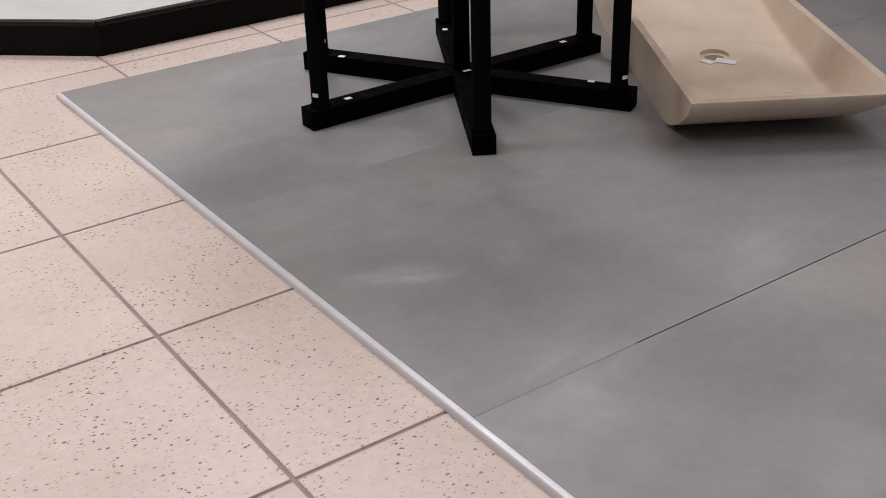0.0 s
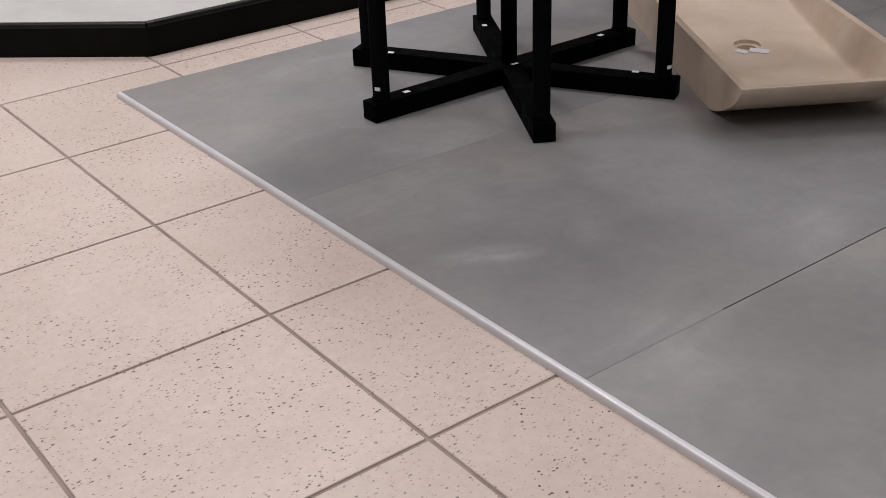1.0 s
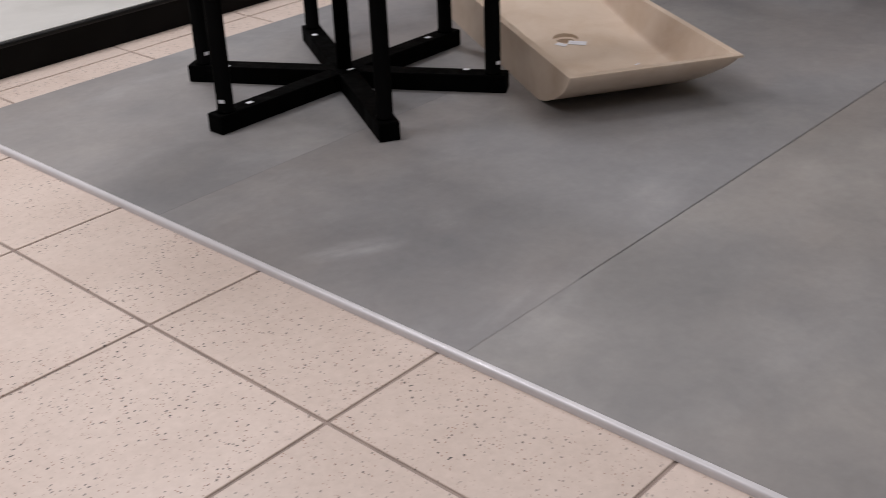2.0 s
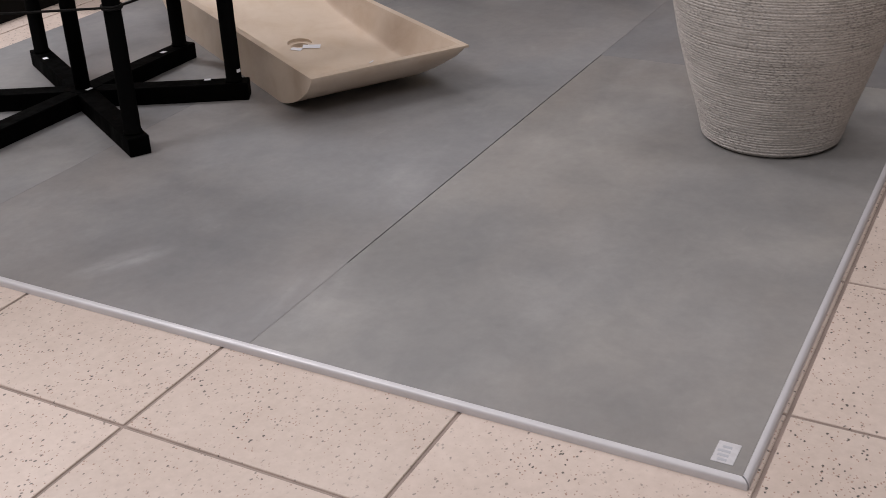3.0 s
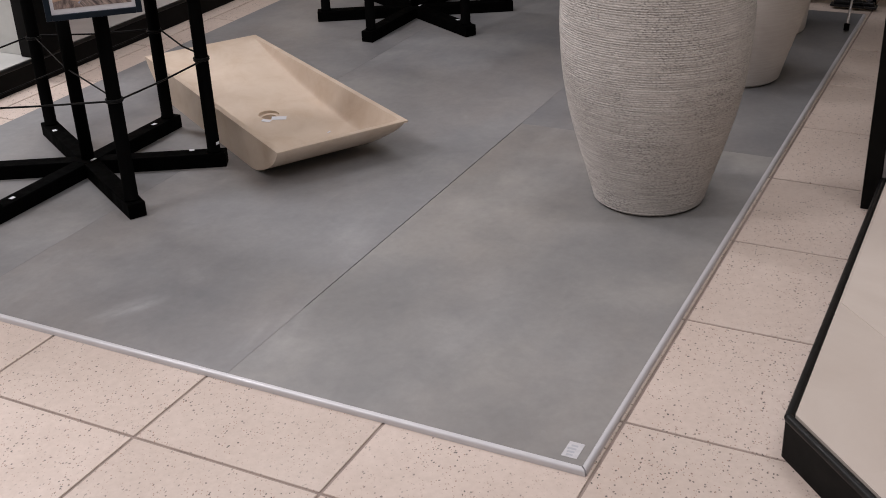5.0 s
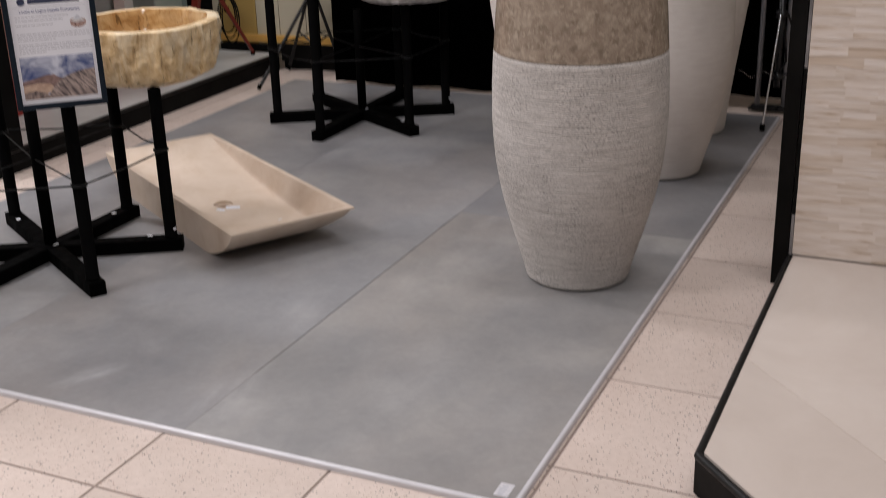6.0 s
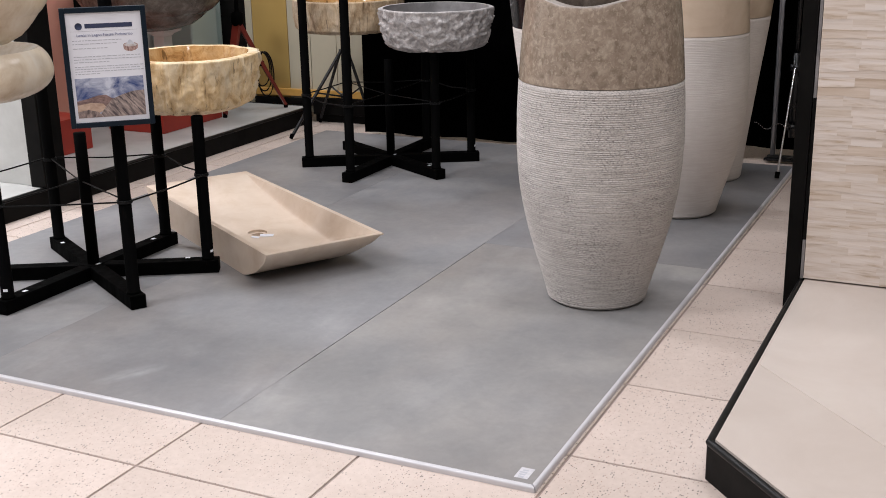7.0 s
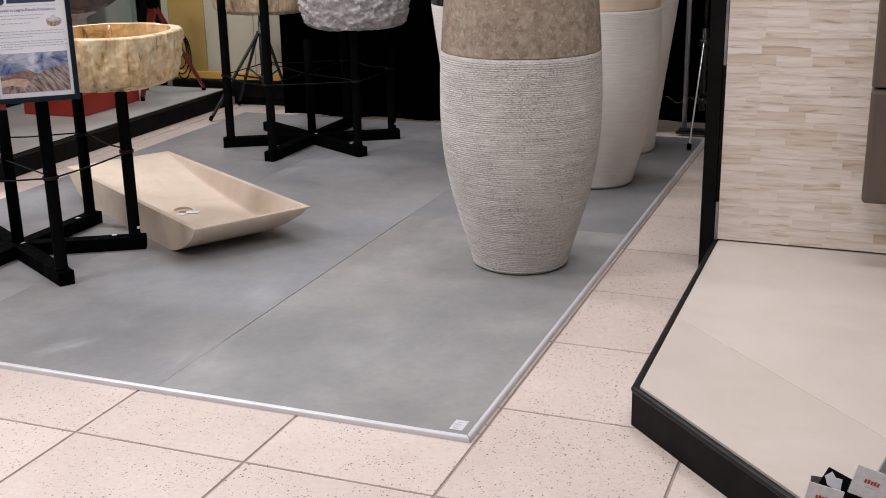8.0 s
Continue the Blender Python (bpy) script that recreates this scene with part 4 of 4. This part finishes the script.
# tone per slab; the second's darker tone also takes in the pedestals' shade
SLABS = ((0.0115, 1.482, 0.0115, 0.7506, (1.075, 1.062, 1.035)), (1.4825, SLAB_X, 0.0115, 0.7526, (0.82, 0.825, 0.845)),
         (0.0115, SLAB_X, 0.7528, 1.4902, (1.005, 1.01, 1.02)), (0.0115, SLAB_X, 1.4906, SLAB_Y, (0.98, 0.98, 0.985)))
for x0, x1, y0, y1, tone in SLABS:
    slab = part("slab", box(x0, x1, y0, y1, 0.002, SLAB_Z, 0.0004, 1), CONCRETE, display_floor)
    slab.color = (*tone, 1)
part("joint_filler", box(0.0116, 0.29, 0.751, 0.753, 0.006, SLAB_Z - 0.0002), CONCRETE, display_floor, "grey smeared joint filler")
label = part("price_label", box(0.026, 0.07, 0.0275, 0.056, SLAB_Z, SLAB_Z + 0.0006), LABEL_PAPER, None)
for k in range(4):
    part("printed_line", box(0.03 + 0.009 * k, 0.0345 + 0.009 * k, 0.037, 0.049 + 0.002 * (k % 3), SLAB_Z + 0.0006, SLAB_Z + 0.0009), GREY_INK, label)
tagged(label, "small white paper label stuck on the slab", "label")


# ---------------------------------------------------------------- far side of the display
DECK = PLAT_Z - 0.0015
partition = thing("display_partition", pose(3.244, 1.966, 0.0, 0, 0, 3.1) @ Matrix.Scale(0.958, 4) @ pose(-3.36, -2.05, 0.0), "end partition with cream boards beside a yellow board", "partition")
for y0, y1, m in ((2.05, 2.265, CREAM_PANEL), (2.268, 2.43, CREAM_PANEL), (2.433, 2.585, CREAM_PANEL), (2.588, 2.72, CREAM_PANEL), (2.723, 2.937, YELLOW_WALL), (2.94, 2.98, CREAM_PANEL), (2.983, 3.135, BAND), (3.138, 3.53, GREEN_PANEL)):
    part("board", box(3.362, 3.4, y0, y1, 0.05 if y0 < 2.9 else DECK + 0.001, 2.3, 0.001), m, partition)
part("skirting", box(3.335, 3.36, 2.05, 2.574, 0.045, 0.134, 0.002), BAND, partition, "black skirting rail")
part("ledge", box(3.343, 3.3612, 2.05, 2.935, 0.136, 0.174, 0.002), ORANGE, partition, "orange painted ledge above the skirting")
part("skirting", box(3.335, 3.36, 2.5755, 2.935, 0.0895, 0.125, 0.002), BAND, partition, "black skirting rail")
part("foot", box(3.364, 3.398, 2.05, 2.574, -0.002, 0.05), BAND, partition)

side_wall = thing("display_wall", pose(1.386, 3.26, DECK, 0, 0, -0.4) @ Matrix.Scale(0.951, 4) @ pose(-1.5, -3.45, 0), "display wall with a pink board and a black upright", "display wall")
part("board", box(1.5, 2.55, 3.45, 3.5, 0.001, 2.2, 0.001), PINK_WALL, side_wall, "pink painted board")
part("upright", box(2.552, 2.68, 3.43, 3.5, 0.001, 2.2, 0.001), BAND, side_wall, "black upright")
part("board", box(2.682, 3.35, 3.45, 3.5, 0.001, 2.2, 0.001), WHITE_PAINT, side_wall, "white painted board")

booth_wall = thing("display_wall", pose(1.345, 2.481, DECK) @ Matrix.Scale(0.96, 4) @ pose(-1.43, -2.6, 0), "display wall with a pale grey face and a black end post", "display wall")
part("board", box(1.385, 1.475, 2.66, 4.3, 0.001, 2.2, 0.001), PALE_SLAB, booth_wall, "pale grey board")
part("edge_post", box(1.37, 1.49, 2.585, 2.658, 0.001, 2.2, 0.002), BAND, booth_wall, "black lacquered end post")

for x0, x1, y0, y1, h, lab in ((1.4, 1.945, 2.82, 3.24, 0.148, "low red painted plinth against the pink board"), (2.3, 2.75, 2.716, 3.039, 0.1, "low red painted plinth on the pale deck")):
    p = part("plinth", box(x0, x1, y0, y1, DECK + 0.0005, DECK + h, 0.003), RED_PAINT)
    tagged(p, lab, "plinth", "red plinths")

bin_root = thing("waste_bin", pose(2.974, 3.112, DECK + 0.0005) @ Matrix.Scale(0.95, 4), "pale green bin with a red lid", "bin")
part("body", box(-0.085, 0.145, -0.148, 0.12, 0.0, 0.61, 0.012, 3), GREEN_PANEL, bin_root)
part("lid", box(-0.09, 0.15, -0.153, 0.125, 0.612, 0.645, 0.01, 3), RED_PAINT, bin_root, "flat red lid")


def column_with_bowl():
    root = thing("square_column", pose(2.538, 2.869, DECK + 0.1005) @ Matrix.Scale(0.954, 4), "square white column with a flared cap", "column")
    part("shaft", box(-0.032, 0.032, -0.032, 0.032, 0, 0.33, 0.002), WHITE_PAINT, root)
    bm = bmesh.new()
    rings = []
    for w, z in ((0.032, 0.331), (0.04, 0.342), (0.065, 0.354), (0.068, 0.364)):
        rings.append([bm.verts.new((sx * w, sy * w, z)) for sx, sy in ((-1, -1), (1, -1), (1, 1), (-1, 1))])
    for a, b in zip(rings, rings[1:]):
        for k in range(4):
            bm.faces.new((a[k], a[(k + 1) % 4], b[(k + 1) % 4], b[k]))
    bm.faces.new(rings[-1])
    bm.faces.new(list(reversed(rings[0])))
    part("cap", bm, WHITE_PAINT, root)


column_with_bowl()
stone_basin("marble_bowl", pose(2.505, 2.892, DECK + 0.4485) @ Matrix.Scale(0.954, 4), 0.375, 0.225, 0.012, 0.1, 0.48, DARK_MARBLE, DARK_MARBLE, (0.0, 0.0, 1, 1), "thin dark grey marble bowl on a white column", 4)


def leg_bar(p, q, w, t):
    """A flat bar from p to q."""
    p, q = Vector(p), Vector(q)
    d = (q - p).normalized()
    a = d.cross(Vector((0, 0, 1))).normalized()
    b = d.cross(a)
    bm = bmesh.new()
    ends = []
    for c, s in ((p, 1.0), (q, 0.75)):
        ends.append([bm.verts.new(c + a * w * i * s + b * t * j * s) for i, j in ((-1, -1), (1, -1), (1, 1), (-1, 1))])
    for k in range(4):
        bm.faces.new((ends[0][k], ends[0][(k + 1) % 4], ends[1][(k + 1) % 4], ends[1][k]))
    bm.faces.new(list(reversed(ends[0])))
    bm.faces.new(ends[1])
    bmesh.ops.recalc_face_normals(bm, faces=bm.faces[:])
    return bm


def red_tripod():
    root = thing("red_tripod", pose(2.929, 2.716, DECK) @ Matrix.Scale(0.955, 4) @ pose(-3.09, -2.865, -DECK), "red metal tripod with black cable loops", "tripod")
    apex = Vector((3.09, 2.865, 0.56))
    for fx, fy in ((3.27, 2.715), (2.9, 2.845), (3.2, 3.03)):
        foot = Vector((fx, fy, DECK + 0.016))
        knee = apex.lerp(foot, 0.5)
        start = apex + (foot - apex) * 0.03
        leg = part("leg", leg_bar(start, knee, 0.02, 0.012), RED_METAL, root)
        part("lower_leg", leg_bar(knee, foot, 0.015, 0.009), RED_METAL, leg)
        bm = lathe([(0.0, 0.0), (0.011, 0.0), (0.012, 0.01), (0.009, 0.022), (0.0, 0.024)], 12)
        bmesh.ops.translate(bm, verts=bm.verts[:], vec=(fx, fy, DECK + 0.0005))
        part("rubber_foot", bm, BLACK_WOOD, leg, "black rubber foot")
        bm = lathe([(0.0, -0.013), (0.013, -0.012), (0.013, 0.012), (0.0, 0.013)], 12)
        bmesh.ops.translate(bm, verts=bm.verts[:], vec=knee)
        part("clamp", bm, BLACK_WOOD, leg, "black clamp")
    bm = lathe([(0.0, 0.53), (0.024, 0.535), (0.034, 0.555), (0.034, 0.6), (0.012, 0.61), (0.012, 0.72), (0.03, 0.73), (0.03, 0.78), (0.0, 0.79)], 20)
    bmesh.ops.translate(bm, verts=bm.verts[:], vec=(3.09, 2.865, 0))
    part("head", bm, BLACK_WOOD, root, "black tripod head")
    for k in range(3):
        c = Vector((3.19 + 0.008 * k, 2.80 - 0.006 * k, 0.30 - 0.014 * k))
        loop = [c + Vector((0.026 * math.cos(a), -0.034 * math.cos(a), (0.09 + 0.014 * k) * math.sin(a))) for a in [math.tau * i / 24 for i in range(25)]]
        part("cable_loop", tube(loop, 0.004, 6), WIRE, root, "coiled black cable")
    return root


red_tripod()


def light_stand(x, y, feet, collar, top, label, at):
    root = thing("light_stand", pose(*at) @ Matrix.Scale(0.965 if y > 1 else 0.989, 4), label, "tripod stand", "black light stands")
    low = collar * 0.42
    bm = lathe([(0.0, low - 0.25 * low), (0.013, low - 0.24 * low), (0.013, collar + 0.06), (0.0, collar + 0.061)], 14)
    part("column", bm, BLACK_METAL, root)
    part("upper_column", lathe([(0.0, collar + 0.06), (0.009, collar + 0.06), (0.009, top), (0.0, top + 0.001)], 12), BLACK_METAL, root)
    for z in (collar, low):
        part("collar", lathe([(0.0, z - 0.014), (0.024, z - 0.012), (0.024, z + 0.012), (0.0, z + 0.014)], 16), BLACK_METAL, root)
    for fx, fy, fz in feet:
        tip = Vector((fx - x, fy - y, fz + 0.009))
        d = Vector((tip.x, tip.y, 0)).normalized()
        start = Vector((0.024 * d.x, 0.024 * d.y, collar))
        leg = part("leg", tube([start, tip], 0.0085 if y > 1 else 0.0045, 8), CHROME if y < 1 and fx < 2.9 else BLACK_METAL, root)
        mid = start.lerp(tip, 0.48)
        part("strut", tube([(0.022 * d.x, 0.022 * d.y, low), mid], 0.005, 6), BLACK_METAL, leg)
        part("foot", tube([tip + Vector((0, 0, 0.02)) - d * 0.01, tip - Vector((0, 0, 0.0015))], 0.0095, 8), BLACK_WOOD, leg)
    return root


light_stand(3.255, 2.335, ((2.868, 2.43, 0.0), (3.31, 2.53, 0.0), (3.3, 2.2, 0.0)), 0.395, 0.95, "black metal light stand with three spread legs", (3.128, 2.233, 0.0))
light_stand(2.98, 0.03, ((2.725, 0.036, SLAB_Z), (3.142, 0.0, 0.0), (3.05, -0.15, 0.0)), 0.425, 0.95, "black metal light stand beside the slab edge", (2.972, 0.025, 0.0))

rack = thing("display_rack", pose(3.072, 0.016, 0), "black rack with two slim grey metal uprights and chains", "rack")
for y in (0.096, -0.009):
    up_part = part("upright", lathe([(0.0, 0.03), (0.011, 0.03), (0.011, 1.3), (0.0, 1.3)], 14), CHROME_DULL, rack, "slim grey metal upright")
    up_part.location = (0, y, 0)
part("base", box(-0.02, 0.02, -0.04, 0.13, SLAB_Z - 0.0015, 0.02, 0.002), BLACK_METAL, rack)
part("socket", box(-0.014, 0.014, -0.03, 0.118, 0.02, 0.034, 0.004), BLACK_METAL, rack)
bm = bmesh.new()
for i in range(26):
    t = i / 25
    bmesh.ops.create_icosphere(bm, subdivisions=1, radius=0.0028, matrix=Matrix.Translation((-0.016, 0.175 - 0.2 * t, 0.172 - 0.026 * math.sin(t * math.pi * 2) ** 2)))
part("bead_chain", bm, CHROME, rack, "fine chrome bead chain")

# leaflets at the edge of the beige platform
leaflets = thing("leaflet_stand", pose(-0.181, -0.717, DECK + 0.0005), "small black leaflet stand with white printed cards", "leaflet stand")
part("base", box(-0.01, 0.09, -0.09, 0.06, 0, 0.006, 0.001), BLACK_METAL, leaflets)
panel = part("back_panel", box(0.018, 0.022, -0.055, 0.03, -0.02, 0.05, 0.001), BAND, leaflets)
panel.matrix_basis = pose(0, 0.024, 0.004, 24, 0, 0)
part("printed_shape", prism_yz([(-0.006, 0.02), (0.018, 0.022), (0.028, 0.034), (0.022, 0.047), (0.012, 0.04), (0.002, 0.043)], 0.0165, 0.0178), PAPER, panel, "white shape on the black panel")
for y0, y1, z0, z1, lean, turn in ((-0.066, -0.008, 0.025, 0.078, 0.0, 14), (0.006, 0.062, 0.006, 0.043, 0.012, 10)):
    card = part("card", box(-0.001, 0.0005, y0, y1, z0, z1), LABEL_PAPER, leaflets, "white printed card in a clear sleeve")
    card.matrix_basis = pose(-lean, 0, 0, 0, 0, 0) @ pose(0, (y0 + y1) / 2, z1 - 0.02, turn, 0, 0) @ pose(0, -(y0 + y1) / 2, -z1 + 0.02)
    for k in range(5):
        part("printed_line", box(-0.0016, -0.001, y0 + 0.017 + 0.005 * k, y0 + 0.0205 + 0.005 * k, z1 - 0.026, z1 - 0.0195 + 0.001 * (k % 2)), RED_PAINT, card, "dark red printed bar")
    part("printed_line", box(-0.0016, -0.001, y0 + 0.02, y1 - 0.02, z1 - 0.033, z1 - 0.031), GREY_INK, card)
sample = part("sample_board", box(-0.008, 0.004, -0.125, -0.026, 0.0, 0.122, 0.001), CONCRETE)
sample.matrix_world = pose(-0.146, -0.728, DECK + 0.046, 20, 0, 0)
tagged(sample, "grey tile sample standing beside the leaflets", "tile sample")

# the decks' slabs
part("deck_slab", box(1.405, 3.162, 2.494, 3.25, DECK - 0.002, DECK + 0.0003), WARM_DECK, left_platform, "warm white deck slab")
part("deck_slab", prism([(0.606, -0.306), (1.257, -0.306), (1.257, -2.5), (-0.5, -2.5), (-0.5, -1.345)], PLAT_Z - 0.0012, PLAT_Z + 0.0004), BEIGE_SLAB, right_platform)

# floor tiles
tile_mesh = part("tile", box(0.003, PITCH_X - 0.003, 0.003, PITCH_Y - 0.003, -0.006, 0.0, 0.001, 1), TILE, floor)
first = True
for i in range(-6, 10):
    for j in range(-5, 9):
        x, y = TILE_X0 + i * PITCH_X, TILE_Y0 + j * PITCH_Y
        if x > 0.03 and x + PITCH_X < SLAB_X - 0.03 and y > 0.03 and y + PITCH_Y < SLAB_Y - 0.03:
            continue
        if y > 2.75 and x > 0.3 or y + PITCH_Y < -0.45 and x > 0.3:
            continue
        if first:
            ob, first = tile_mesh, False
        else:
            ob = new("tile", tile_mesh.data)
            ob.parent = floor
        ob.location = (x, y, 0.0)

# the rest of the shop floor, as one field of the same tiles
verts, faces = [], []
for i in range(-14, 12):
    for j in range(-12, 14):
        if -6 <= i < 10 and -5 <= j < 9:
            continue
        x0, y0 = TILE_X0 + i * PITCH_X + 0.003, TILE_Y0 + j * PITCH_Y + 0.003
        x1, y1 = x0 + PITCH_X - 0.006, y0 + PITCH_Y - 0.006
        if x0 < -5.8 or y0 < -4.4 or y1 > 5.15 or x1 > 3.7:
            continue
        n = len(verts)
        verts += [(x0, y0, -0.006), (x1, y0, -0.006), (x1, y1, -0.006), (x0, y1, -0.006), (x0, y0, 0), (x1, y0, 0), (x1, y1, 0), (x0, y1, 0)]
        faces += [(n + 4, n + 5, n + 6, n + 7)] + [(n + k, n + (k + 1) % 4, n + 4 + (k + 1) % 4, n + 4 + k) for k in range(4)]
me = bpy.data.meshes.new("tile_field")
me.from_pydata(verts, [], faces)
me.materials.append(TILE)
ob = new("tile_field", me)
ob.parent = floor
tagged(ob, kind="stuff")
